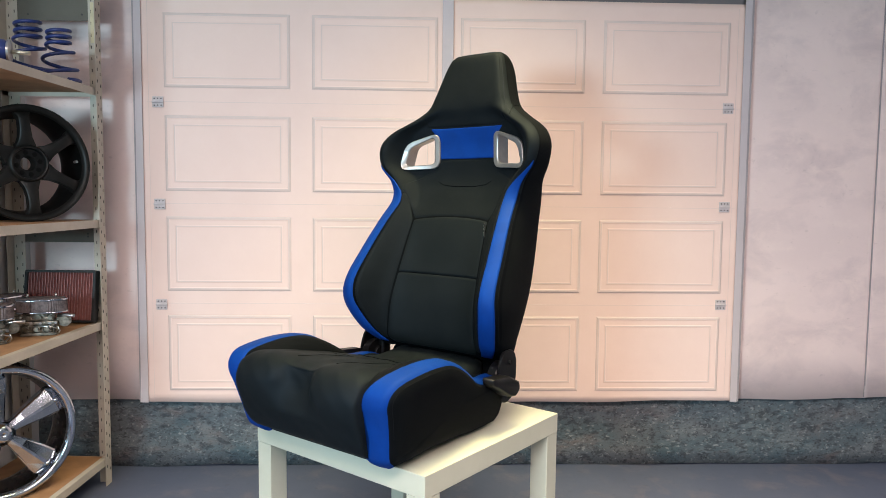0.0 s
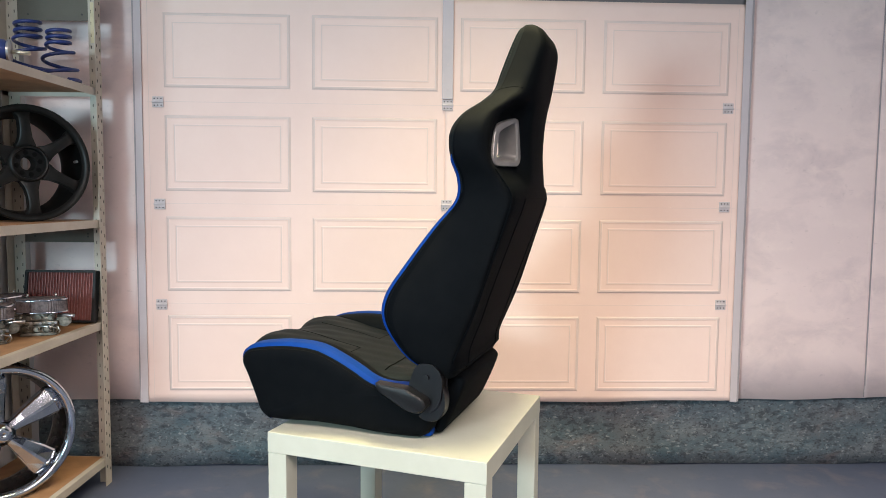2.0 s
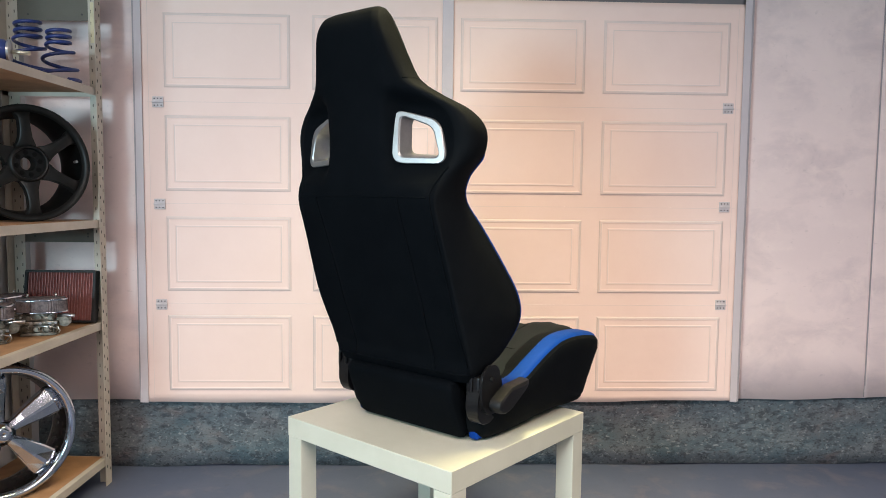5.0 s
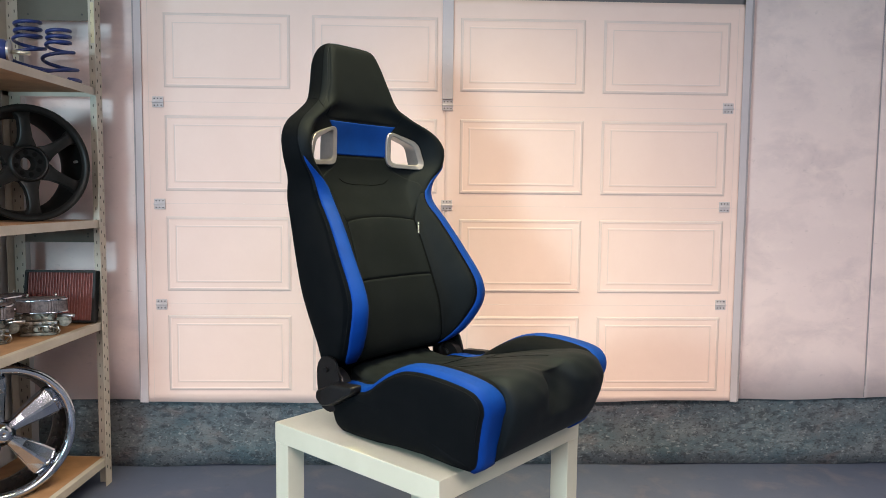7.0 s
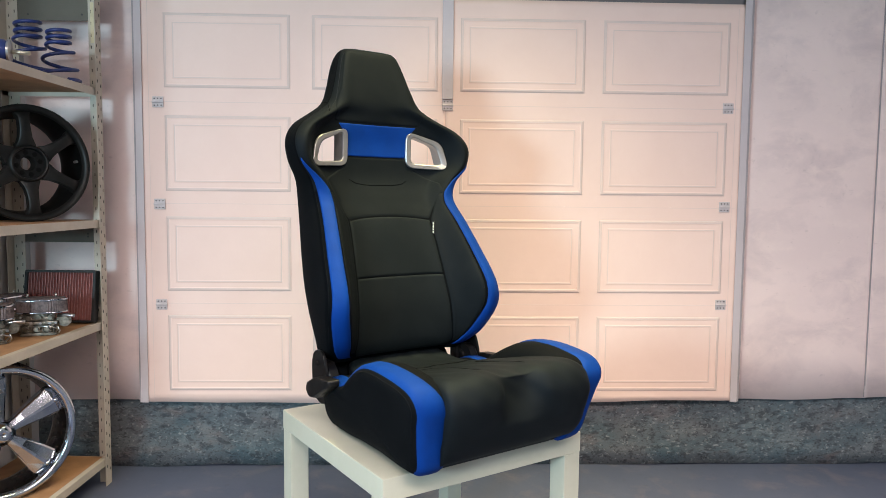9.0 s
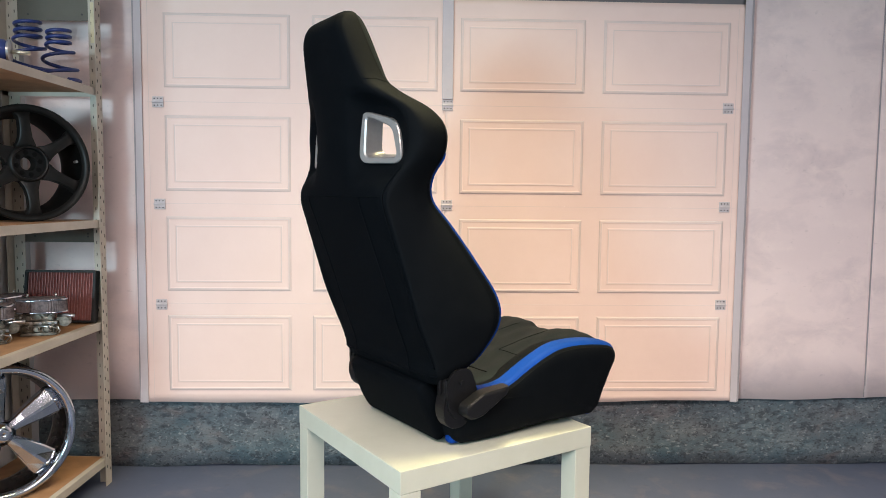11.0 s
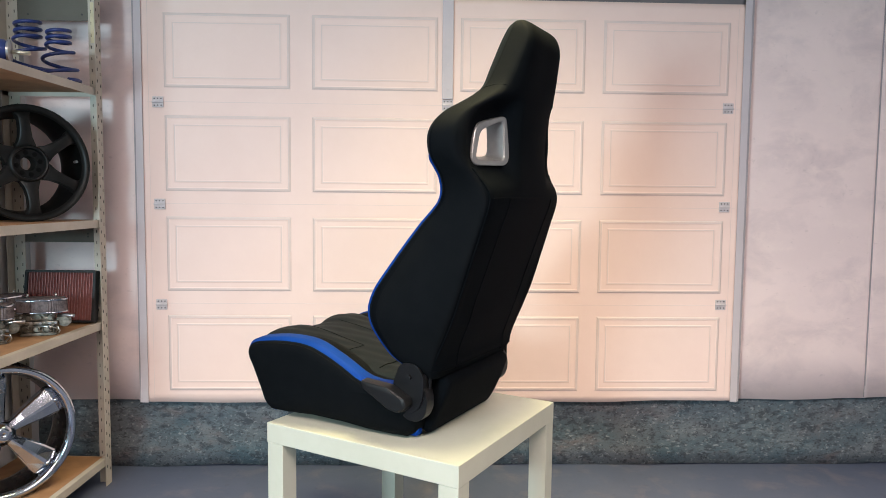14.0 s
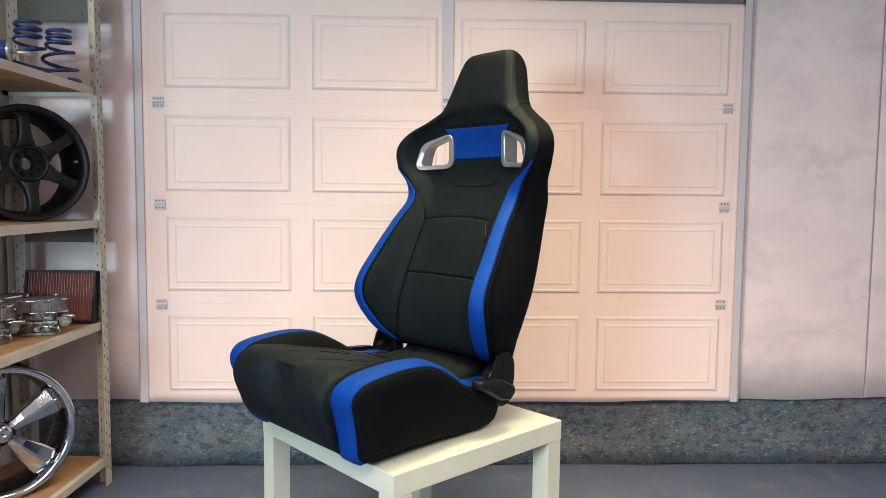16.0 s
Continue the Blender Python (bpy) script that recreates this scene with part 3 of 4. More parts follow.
for k, (a, b) in enumerate(((-0.015, -0.008), (-0.006, -0.002), (0.000, 0.007), (0.009, 0.015))):
    bm = bmesh.new()
    box(bm, -0.0018, -0.0014, a, 0.0018, -0.0009, b, 0, 1, tag_mat)
    part("bar", bm, WHITE, tag)

bezel(1)
bezel(-1)

# the cushion
pad_side = [(-0.335, 0.012), (-0.388, 0.042), (-0.418, 0.092), (-0.433, 0.140), (-0.428, 0.174), (-0.404, 0.201), (-0.360, 0.208), (-0.29, 0.197), (-0.20, 0.179), (-0.12, 0.160), (-0.05, 0.143), (0.02, 0.137), (0.09, 0.152)]


PAD_PATH = [Vector((0, y, z)) for y, z in spline(pad_side, 90)]


def pad_point(k, x, off=0.0):
    """The cushion's top skin at step k of its path, x from the middle."""
    p = PAD_PATH[k]
    t = (PAD_PATH[min(k + 1, 89)] - PAD_PATH[max(k - 1, 0)]).normalized()
    nrm = Vector((0, -t.z, t.y))
    half = 0.192 - max(0.0, p.y + 0.1) * 0.25 - max(0.0, 0.07 - p.z) * 0.35
    low = max(0.0, min(1.0, (p.z - 0.03) / 0.06))
    # the middle sinks into a channel towards the front roll, and the side rolls stand proud
    f = k / 89
    front = float(np.interp(f, [0.0, 0.03, 0.33, 0.46, 0.56, 0.66], [0, 0.0, 1.0, 1.0, 0.30, 0.0]))
    chan = 1 / (1 + math.exp((abs(x) - 0.047 - 0.010 * max(0.0, 0.5 - f) * 2) / (0.0085 + 0.07 * max(0.0, 0.31 - f))))
    roll = math.exp(-((abs(x) - 0.115) / 0.045) ** 2) * front
    edge = abs(x / half) ** 14
    fold = 0.0014 * math.sin(x * 95 + k * 0.21) * math.sin(k * 0.33 + x * 20) * min(1.0, f * 3)
    d = (-0.004 * chan * front + 0.004 * roll - 0.013 * edge + fold) * low + off
    # between the rolls the top ends early and drops straight down
    wall = float(np.interp(p.z, [0.08, 0.105, 0.15, 0.20], [-0.430, -0.420, -0.403, -0.392]))
    drop = 0.007 * float(np.interp(f, [0.34, 0.42, 0.47, 0.58], [0, 1, 1, 0]))
    q = Vector((x, p.y, p.z)) + nrm * d
    return q + Vector((0, max(0.0, wall - p.y), -drop)) * chan


def cushion_pad():
    bm = bmesh.new()
    rows = []
    nx = 60
    for k, p in enumerate(PAD_PATH):
        half = 0.192 - max(0.0, p.y + 0.1) * 0.25 - max(0.0, 0.07 - p.z) * 0.35
        rows.append([pad_point(k, (i / nx * 2 - 1) * half) for i in range(nx + 1)])
    back_rows = [[(v.x, 0.092, 0.03) for v in rows[-1]], [(v.x, -0.33, 0.006) for v in rows[0]]]
    loft(bm, rows + back_rows + [rows[0]], close_u=False, cap=False)
    bmesh.ops.remove_doubles(bm, verts=bm.verts, dist=1e-5)
    bmesh.ops.holes_fill(bm, edges=[e for e in bm.edges if len(e.link_faces) == 1])
    return bm


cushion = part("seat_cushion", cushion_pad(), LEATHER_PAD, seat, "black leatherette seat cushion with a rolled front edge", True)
cushion.location = (SX, 0, BASE)
seam_line("cross_seam", [pad_point(73, x / 100, 0.0004) for x in range(-15, 16)], FABRIC, 0.0014, parent=cushion)
for side in (1, -1):
    seam_line("short_seam", [pad_point(62, side * x / 1000, 0.0002) for x in range(62, 142, 8)], FABRIC, 0.0009, parent=cushion)
    seam_line("long_seam", [pad_point(k, side * 0.062, 0.0002) for k in range(46, 63)], FABRIC, 0.0009, parent=cushion)


SIDE = [(-0.345, 0.010), (-0.368, 0.030), (-0.380, 0.075), (-0.394, 0.125), (-0.404, 0.156), (-0.397, 0.183), (-0.368, 0.203), (-0.30, 0.214), (-0.24, 0.216), (-0.19, 0.210), (-0.145, 0.192), (-0.10, 0.166), (-0.06, 0.140), (-0.02, 0.130), (0.03, 0.129), (0.065, 0.115), (0.083, 0.080), (0.085, 0.05), (0.075, 0.018), (0.05, 0.002)]
UNDER = [(0.0, 0.001), (-0.06, 0.003), (-0.13, 0.010), (-0.22, 0.014), (-0.30, 0.010)]


def bolster_outline():
    return [tuple(p) for p in spline(SIDE, 64)] + UNDER


def bolster_slice(outline, inset):
    """The outline drawn in evenly, and its points' place across the seat is left to the caller."""
    n = len(outline)
    out = []
    for i in range(n):
        a, b = Vector(outline[i - 1]), Vector(outline[(i + 1) % n])
        t = (b - a).normalized()
        out.append((outline[i][0] + t.y * inset, outline[i][1] - t.x * inset))
    return out


def spread(x, y, z):
    """The bolsters lean outward with height and close in towards the rear."""
    k = 1.0 - 0.08 * max(0.0, min(1.0, (y + 0.28) / 0.36))
    return (x + (min(z, 0.2) - 0.2) * 0.19 * (1 if x > 0.2 else 0.75)) * k


OUTLINE = bolster_outline()
LEVELS = [(0.158, 0.030), (0.164, 0.016), (0.176, 0.006), (0.195, 0.001), (0.225, 0.0), (0.250, 0.002), (0.264, 0.009), (0.271, 0.022)]


def bolster(side):
    bm = bmesh.new()
    loft(bm, [[(side * spread(x, y, z), y, z) for y, z in bolster_slice(OUTLINE, inset)] for x, inset in LEVELS] + [[(side * spread(x, y, z), y, z) for y, z in [((a + 0.17) * k - 0.17, (b - 0.1) * k + 0.1) for a, b in bolster_slice(OUTLINE, 0.022)]] for x, k in ((0.2735, 0.8), (0.275, 0.45), (0.2755, 0.1))])
    ob = part("cushion_bolster", bm, FABRIC_LIT, seat, "black fabric seat side bolster", True)
    ob.location = (SX, 0, BASE)
    bm = bmesh.new()
    rows = []
    for k in range(0, 55):
        line = []
        for i in range(11):
            x0 = float(np.interp(k, [0, 12, 20, 34, 46, 60], [0.180, 0.184, 0.204, 0.214, 0.212, 0.214]))
            x = x0 + (float(np.interp(k, [0, 44, 52, 60], [0.2645, 0.2645, 0.234, 0.230])) - x0) * i / 10
            inset = float(np.interp(x, [l[0] for l in LEVELS], [l[1] for l in LEVELS]))
            e = min(1.0, min(i, 10 - i) / 1.5)
            y, z = bolster_slice(OUTLINE, inset - (-0.0015 + 0.0045 * e))[k]
            line.append((side * spread(x, y, z), y, z))
        rows.append(line)
    loft(bm, rows, close_u=False, cap=False)
    part("bolster_stripe", bm, BLUE, ob, "bright blue leatherette stripe along the bolster", True)
    bm = bmesh.new()
    box(bm, min(side * 0.168, side * 0.198), 0.036, 0.004, max(side * 0.168, side * 0.196), 0.078, 0.040, 0.010, 3)
    part("stripe_end", bm, BLUE, ob, "blue leatherette end folded under", True)
    run = bolster_slice(OUTLINE, 0.013)[7:50]
    seam_line("bolster_stitch", [Vector((side * (spread(0.2670, y, z) + 0.0008), y, z)) for y, z in run], THREAD, 0.0006, 0.0055, parent=ob)


bolster(1)
bolster(-1)

# the cover behind the cushion
bm = bmesh.new()
prof = [tuple(p) for p in spline([(0.06, 0.03), (0.085, 0.006), (0.105, 0.03), (0.126, 0.075), (0.143, 0.118), (0.146, 0.138), (0.132, 0.151), (0.11, 0.147), (0.08, 0.10)], 40)]
loft(bm, [[(x, y * k + 0.1 * (1 - k), z * k + 0.1 * (1 - k)) for y, z in prof] for x, k in ((-0.170, 0.84), (-0.166, 0.95), (-0.154, 1.0), (0.154, 1.0), (0.166, 0.95), (0.170, 0.84))])
part("rear_cover", bm, FABRIC, seat, "black fabric cover behind the cushion", True).location = (SX, 0, BASE)


def recliner(side):
    bm = bmesh.new()
    plate = rounded([(0.034, 0.140), (0.052, 0.188), (0.094, 0.190), (0.114, 0.165), (0.114, 0.105), (0.092, 0.075), (0.060, 0.075), (0.034, 0.105)], [0.012, 0.016, 0.016, 0.014, 0.03, 0.03, 0.03, 0.03], 4)
    prism(bm, plate, side * 0.228, side * 0.235, 0, 0.001)
    ob = part("recliner_bracket", bm, STEEL_BLACK, seat, "black steel recliner bracket")
    ob.location = (SX, 0, BASE)
    bm = bmesh.new()
    drum = [(0.0, 0.0), (0.041, 0.0), (0.045, -0.004), (0.045, -0.026), (0.0, -0.03)]
    turned(bm, [(max(r, 0.001), h) for r, h in drum], 32, pose(side * 0.228, 0.072, 0.115, 0, 90 * side))
    part("drum", bm, STEEL_BLACK, ob, smooth=True).data.set_sharp_from_angle(angle=radians(40))
    bm = bmesh.new()
    shell = rounded([(0.050, 0.060), (0.060, 0.140), (0.108, 0.146), (0.121, 0.110), (0.117, 0.070), (0.092, 0.050)], 0.016, 4)
    prism(bm, shell, side * 0.194, side * 0.2275, 0, 0.003)
    part("housing", bm, STEEL_BLACK, ob, "glossy black steel hinge housing")
    bm = bmesh.new()
    box(bm, min(side * 0.186, side * 0.226), 0.078, 0.112, max(side * 0.186, side * 0.226), 0.112, 0.166, 0.006)
    part("side_frame", bm, STEEL_BLACK, ob)
    bm = bmesh.new()
    box(bm, side * 0.205 - 0.004, 0.085, 0.13, side * 0.205 + 0.004, 0.118, 0.205, 0.002)
    part("arm", bm, STEEL_BLACK, ob)
    bm = bmesh.new()
    disc(bm, 0.006, 0, 0.006, pose(side * 0.235, 0.078, 0.158, 0, 90 * side), 12)
    part("pivot", bm, PLASTIC, ob, "dark pivot screw")
    bm = bmesh.new()
    outline = rounded([(-0.042, 0.142), (-0.038, 0.125), (0.038, 0.082), (0.068, 0.077), (0.088, 0.094), (0.084, 0.112), (0.036, 0.136)], 0.008, 4)
    mid = [(y * 0.94 + 0.003, z * 0.94 + 0.007) for y, z in outline]
    small = [(y * 0.80 + 0.010, z * 0.80 + 0.021) for y, z in outline]
    loft(bm, [[(side * x, y, z) for y, z in o] for x, o in ((0.236, outline), (0.256, outline), (0.264, mid), (0.267, small))])
    q = part("lever", bm, PLASTIC, ob, "black plastic recliner lever", True)
    q.data.set_sharp_from_angle(angle=radians(35))


recliner(1)
recliner(-1)

# ---- the shelving ----
CREAM = material("cream_painted_steel", (0.52, 0.48, 0.41), 0.5, spots=(0.46, 0.42, 0.35), scale=9, grain=220, bump=0.05)
CHIP = material("brown_hardboard", (0.42, 0.235, 0.115), 0.65, spots=(0.34, 0.185, 0.09), scale=14, grain=260, bump=0.12)
GALV = material("grey_end_plate", (0.115, 0.110, 0.090), 0.5, metal=0.2, scale=8, grain=200)
SPRING = material("blue_spring_paint", (0.022, 0.040, 0.165), 0.32, spots=(0.017, 0.032, 0.13), scale=30, grain=300, bump=0.05)
RIM_BLACK = material("matt_black_wheel_paint", (0.006, 0.006, 0.0055), 0.45, spots=(0.009, 0.0085, 0.008), scale=20, grain=500, bump=0.05, shine=0.28)
RIM_DARK = material("dark_barrel_paint", (0.0020, 0.0020, 0.0020), 0.45, scale=20, shine=0.14)
CHROME = material("polished_chrome", (0.52, 0.56, 0.63), 0.14, metal=1.0, spots=(0.46, 0.50, 0.57), scale=10, grain=60)
CAST = material("cast_aluminium", (0.30, 0.28, 0.24), 0.45, metal=0.75, spots=(0.12, 0.11, 0.09), scale=30, grain=250, bump=0.25)
# chrome darkened in its colour, for the dark reflections inside the barrel
CHROME_SHADED = material("dull_shaded_chrome", (0.085, 0.075, 0.072), 0.28, metal=1.0, spots=(0.06, 0.054, 0.052), scale=10, grain=60)
GAUZE = material("dark_filter_gauze", (0.075, 0.058, 0.060), 0.7, spots=(0.17, 0.135, 0.135), scale=60, grain=700, bump=0.3)
RUBBER = material("black_rubber", (0.012, 0.012, 0.013), 0.6, scale=30, grain=300, bump=0.1)
PLEAT = material("red_cotton_pleat", (0.31, 0.11, 0.10), 0.85, spots=(0.25, 0.085, 0.08), scale=40, grain=600, bump=0.3)
CREST = material("pink_wire_mesh", (0.34, 0.155, 0.145), 0.6, spots=(0.23, 0.095, 0.09), scale=60, grain=500)
BRASS = material("pale_zinc", (0.74, 0.69, 0.55), 0.35, metal=0.8, scale=30)

XF, XR = -1.128, -1.44                    # front and rear of the shelving
Y0, Y1 = -0.10, 0.625                     # its ends along the room
SHELVES = (1.372, 0.929, 0.578, 0.095)

rack = empty("shelving_unit", "cream steel shelving with brown boards, filled with car parts", "shelving", pose(0, 0, 0))


def upright(x, y, sx, sy):
    """An angle-section post with two lines of slots: small boxes whose dark colour gives the holes' shade."""
    bm = bmesh.new()
    w, t = 0.040, 0.002
    box(bm, min(x, x - sx * w), min(y, y - sy * t), 0, max(x, x - sx * w), max(y, y - sy * t), 2.2)
    box(bm, min(x, x - sx * t), min(y - sy * t, y - sy * w), 0, max(x, x - sx * t), max(y - sy * t, y - sy * w), 2.2)
    ob = part("upright", bm, CREAM, rack, "cream slotted steel upright")
    slots = bmesh.new()
    z = 0.05
    while z < 1.8:
        for k, c in ((0, 0.011), (1, 0.030)):
            u = x - sx * c
            box(slots, u - 0.0011, y - sy * t - 0.0012, z + k * 0.014, u + 0.0011, y - sy * t + 0.0012, z + k * 0.014 + 0.010)
            v = y - sy * c
            box(slots, x - 0.0012, v - 0.0011, z + k * 0.014, x + 0.0012, v + 0.0011, z + k * 0.014 + 0.010)
        z += 0.039
    q = part("slot_row", slots, DARK, ob)
    tagged(q, kind="stuff")
    return ob


upright(XF + 0.006, Y1, 1, 1)
upright(XR, Y1, -1, 1)
TAPE = material("old_masking_tape", (0.62, 0.55, 0.36), 0.7, scale=30, grain=200, bump=0.1)
bm = bmesh.new()
box(bm, XF - 0.026, Y1 - 0.0032, 1.525, XF - 0.010, Y1 - 0.0022, 1.66)
part("tape", bm, TAPE, rack, "strip of yellowed masking tape")
upright(XF + 0.006, Y0, 1, -1)
upright(XR, Y0, -1, -1)


def shelf(z):
    bm = bmesh.new()
    h = 0.026
    box(bm, XF - 0.002, Y0 + 0.004, z - h, XF, Y1 - 0.004, z, 0.0006, 1)
    box(bm, XF - 0.020, Y0 + 0.006, z - 0.0022, XF - 0.0022, Y1 - 0.006, z - 0.0004)
    box(bm, XR, Y0 + 0.004, z - h, XR + 0.002, Y1 - 0.004, z)
    box(bm, XR + 0.0025, Y1 - 0.0065, z - h, XF - 0.0025, Y1 - 0.0045, z)
    box(bm, XR + 0.0025, Y0 + 0.0045, z - h, XF - 0.0025, Y0 + 0.0065, z)
    ob = part("shelf", bm, CREAM, rack, "cream steel shelf with a folded edge")
    bm = bmesh.new()
    box(bm, XR + 0.003, Y0 + 0.008, z - 0.012, XF - 0.0205, Y1 - 0.0075, z - 0.0005)
    part("board", bm, CHIP, ob, "brown hardboard shelf board")


for z in SHELVES:
    shelf(z)
for z0, z1 in ((1.600, 1.72), (0.850, 0.900)):
    bm = bmesh.new()
    box(bm, XR + 0.004, Y1 + 0.001, z0, XF - 0.0, Y1 + 0.003, z1)
    ob = part("end_plate", bm, GALV, rack, "dull grey steel end plate")
    for x in (XR + 0.075, XF - 0.055):
        for z in (z0 + 0.02, z1 - 0.02):
            part("bolt", disc(bmesh.new(), 0.0035, 0, 0.002, pose(x, Y1 + 0.001, z, 90), 10), DARK, ob)


# ---- car parts on the shelves ----
def coil_spring(x, y, base, r_top, r_low, rise, turn):
    """Wide open coils below, three close coils on top."""
    bm = bmesh.new()
    pts = []
    n = 130
    for i in range(n + 1):
        c = i / n * 5.2
        a = c * 2 * math.pi + turn
        z = rise * float(np.interp(c, [0, 0.5, 1.2, 2.1, 2.8, 5.2], [0, 0.03, 0.24, 0.56, 0.72, 1.0]))
        r = r_low + (r_top - r_low) * float(np.interp(c, [0, 1.4, 3.0], [0, 0.35, 1.0]))
        pts.append((x + r * math.cos(a), y + r * math.sin(a), base + 0.007 + z))
    tube(bm, pts, 0.0058, 10)
    ob = part("coil_spring", bm, SPRING, None, "blue painted progressive coil spring standing on the shelf", True)
    return tagged(ob, category="coil spring", group="coil springs on the top shelf")


coil_spring(-1.196, 0.50, SHELVES[0], 0.033, 0.060, 0.160, 5.6)
coil_spring(-1.312, 0.53, SHELVES[0], 0.037, 0.070, 0.195, 5.9)

damper = empty("shock_absorber", "blue and silver shock absorber lying on the top shelf", "shock absorber", pose(-1.156, 0.174, SHELVES[0] + 0.0335, 0, 91, 20))
bm = bmesh.new()
turned(bm, [(0.004, -0.20), (0.029, -0.20), (0.032, -0.19), (0.032, -0.012), (0.028, -0.004), (0.004, -0.004)], 32)
part("body", bm, SPRING, damper, "blue painted tube", True).data.set_sharp_from_angle(angle=radians(40))
bm = bmesh.new()
turned(bm, [(0.004, -0.004), (0.033, -0.003), (0.033, 0.002), (0.013, 0.006), (0.004, 0.006)], 32)
part("collar", bm, STEEL, damper, "bright steel collar", True).data.set_sharp_from_angle(angle=radians(40))
part("rod", disc(bmesh.new(), 0.0058, 0.006, 0.050, pose(0, 0, 0), 16), BRASS, damper, "bright pale zinc threaded rod", True)


def wheel_profile(r, depth):
    """The barrel: outer lip, drop centre and inner lip, as a closed thin section."""
    return [(r, 0.0), (r, -0.008), (r - 0.012, -0.014), (r - 0.022, -0.05), (r - 0.030, -depth * 0.6), (r - 0.016, -depth + 0.012), (r, -depth), (r - 0.006, -depth), (r - 0.022, -depth + 0.014), (r - 0.036, -depth * 0.6), (r - 0.028, -0.05), (r - 0.020, -0.016), (r - 0.012, -0.003)]


def black_wheel(m):
    w = empty("alloy_wheel", "matt black six-spoke alloy wheel standing on the shelf", "wheel", m)
    R = 0.181
    bm = bmesh.new()
    turned(bm, wheel_profile(R, 0.18), 72)
    part("barrel", bm, RIM_DARK, w, "black wheel barrel", True).data.set_sharp_from_angle(angle=radians(35))
    bm = bmesh.new()
    turned(bm, [(R - 0.011, 0.0), (R - 0.004, 0.003), (R, -0.001), (R - 0.001, -0.004), (R - 0.012, -0.010), (R - 0.020, -0.014), (R - 0.022, -0.010)], 72)
    part("lip", bm, RIM_BLACK, w, smooth=True)
    for k in range(6):
        a = math.radians(60 * k + 30 + 4)
        bm = bmesh.new()
        rings = []
        for r, half, top, thick in ((0.048, 0.029, -0.024, 0.03), (0.058, 0.0275, -0.019, 0.03), (0.068, 0.0225, -0.016, 0.03), (0.080, 0.0185, -0.014, 0.028), (0.105, 0.0155, -0.011, 0.028), (0.135, 0.0150, -0.012, 0.03), (0.148, 0.0175, -0.016, 0.032), (0.157, 0.023, -0.022, 0.03), (0.163, 0.031, -0.027, 0.03)):
            rings.append([Vector((r, half * s, top + 0.011 - e)) for s, e in ((-1, thick), (-1, 0.004), (-0.72, 0.0), (0.72, 0.0), (1, 0.004), (1, thick))])
        rot = Matrix.Rotation(a, 4, "Z")
        loft(bm, [[rot @ p for p in ring] for ring in rings])
        part("spoke", bm, RIM_BLACK, w, smooth=True).data.set_sharp_from_angle(angle=radians(45))
    hub = bmesh.new()
    turned(hub, [(0.021, -0.055), (0.021, -0.020), (0.024, -0.016), (0.045, -0.016), (0.048, -0.003), (0.052, -0.001), (0.057, -0.005), (0.060, -0.015), (0.060, -0.060)], 48)
    h = part("hub", hub, RIM_BLACK, w, smooth=True)
    h.data.set_sharp_from_angle(angle=radians(40))
    for k in range(8):
        a = 2 * math.pi * k / 8 + 0.2
        # a dark disc on the hub gives the hole's shade
        part("bolt_hole", disc(bmesh.new(), 0.0076, 0.0, 0.0012, pose(0.0345 * math.cos(a), 0.0345 * math.sin(a), -0.0162), 12), RIM_DARK, h)
    bm = bmesh.new()
    disc(bm, 0.0045, 0, 0.018, pose(R - 0.034, 0.012, -0.035), 10)
    part("valve", bm, STEEL, w, "small steel valve stem")
    return w


black_wheel(pose(-1.236, 0.39, SHELVES[1] + 0.181, 88, 0, 51))


def chrome_wheel(m):
    w = empty("chrome_wheel", "polished chrome five-spoke wheel standing on the bottom shelf", "wheel", m)
    R = 0.204
    bm = bmesh.new()
    turned(bm, wheel_profile(R, 0.17), 80)
    part("barrel", bm, CHROME_SHADED, w, "dull chromed wheel barrel, darkened for its shaded inside", True).data.set_sharp_from_angle(angle=radians(35))
    bm = bmesh.new()
    turned(bm, [(R - 0.026, -0.012), (R - 0.022, 0.0), (R - 0.012, 0.006), (R - 0.003, 0.004), (R, -0.002), (R - 0.002, -0.006), (R - 0.022, -0.020)], 80)
    part("lip", bm, CHROME, w, "rounded chrome lip", True)
    for k in range(5):
        a = math.radians(72 * k + 27)
        bm = bmesh.new()
        rings = []
        for r, half, top, crest in ((0.028, 0.015, -0.016, 0.004), (0.070, 0.025, -0.018, 0.008), (0.120, 0.037, -0.016, 0.012), (0.160, 0.044, -0.014, 0.011), (0.180, 0.041, -0.020, 0.004), (0.188, 0.036, -0.030, 0.0)):
            rings.append([Vector((r, half * s, top + e)) for s, e in ((-1, -0.03), (-1, -0.004), (-0.85, 0.0), (-0.12, crest), (0.12, crest), (0.85, 0.0), (1, -0.004), (1, -0.03))])
        rot = Matrix.Rotation(a, 4, "Z")
        loft(bm, [[rot @ p for p in ring] for ring in rings])
        s = part("spoke", bm, CHROME, w, "faceted chrome spoke")
        bm = bmesh.new()
        disc(bm, 0.007, 0, 0.004, Matrix.Rotation(a, 4, "Z") @ pose(0.166, 0, -0.004), 16)
        part("rivet", bm, CHROME, s, smooth=True)
    bm = bmesh.new()
    turned(bm, [(0.002, 0.006), (0.018, 0.005), (0.026, -0.002), (0.034, -0.012), (0.040, -0.02), (0.002, -0.02)], 40)
    part("centre_cap", bm, CHROME, w, "domed chrome centre cap", True)
    return w


chrome_wheel(pose(-1.262, 0.25, SHELVES[3] + 0.204, 87, 0, 46))


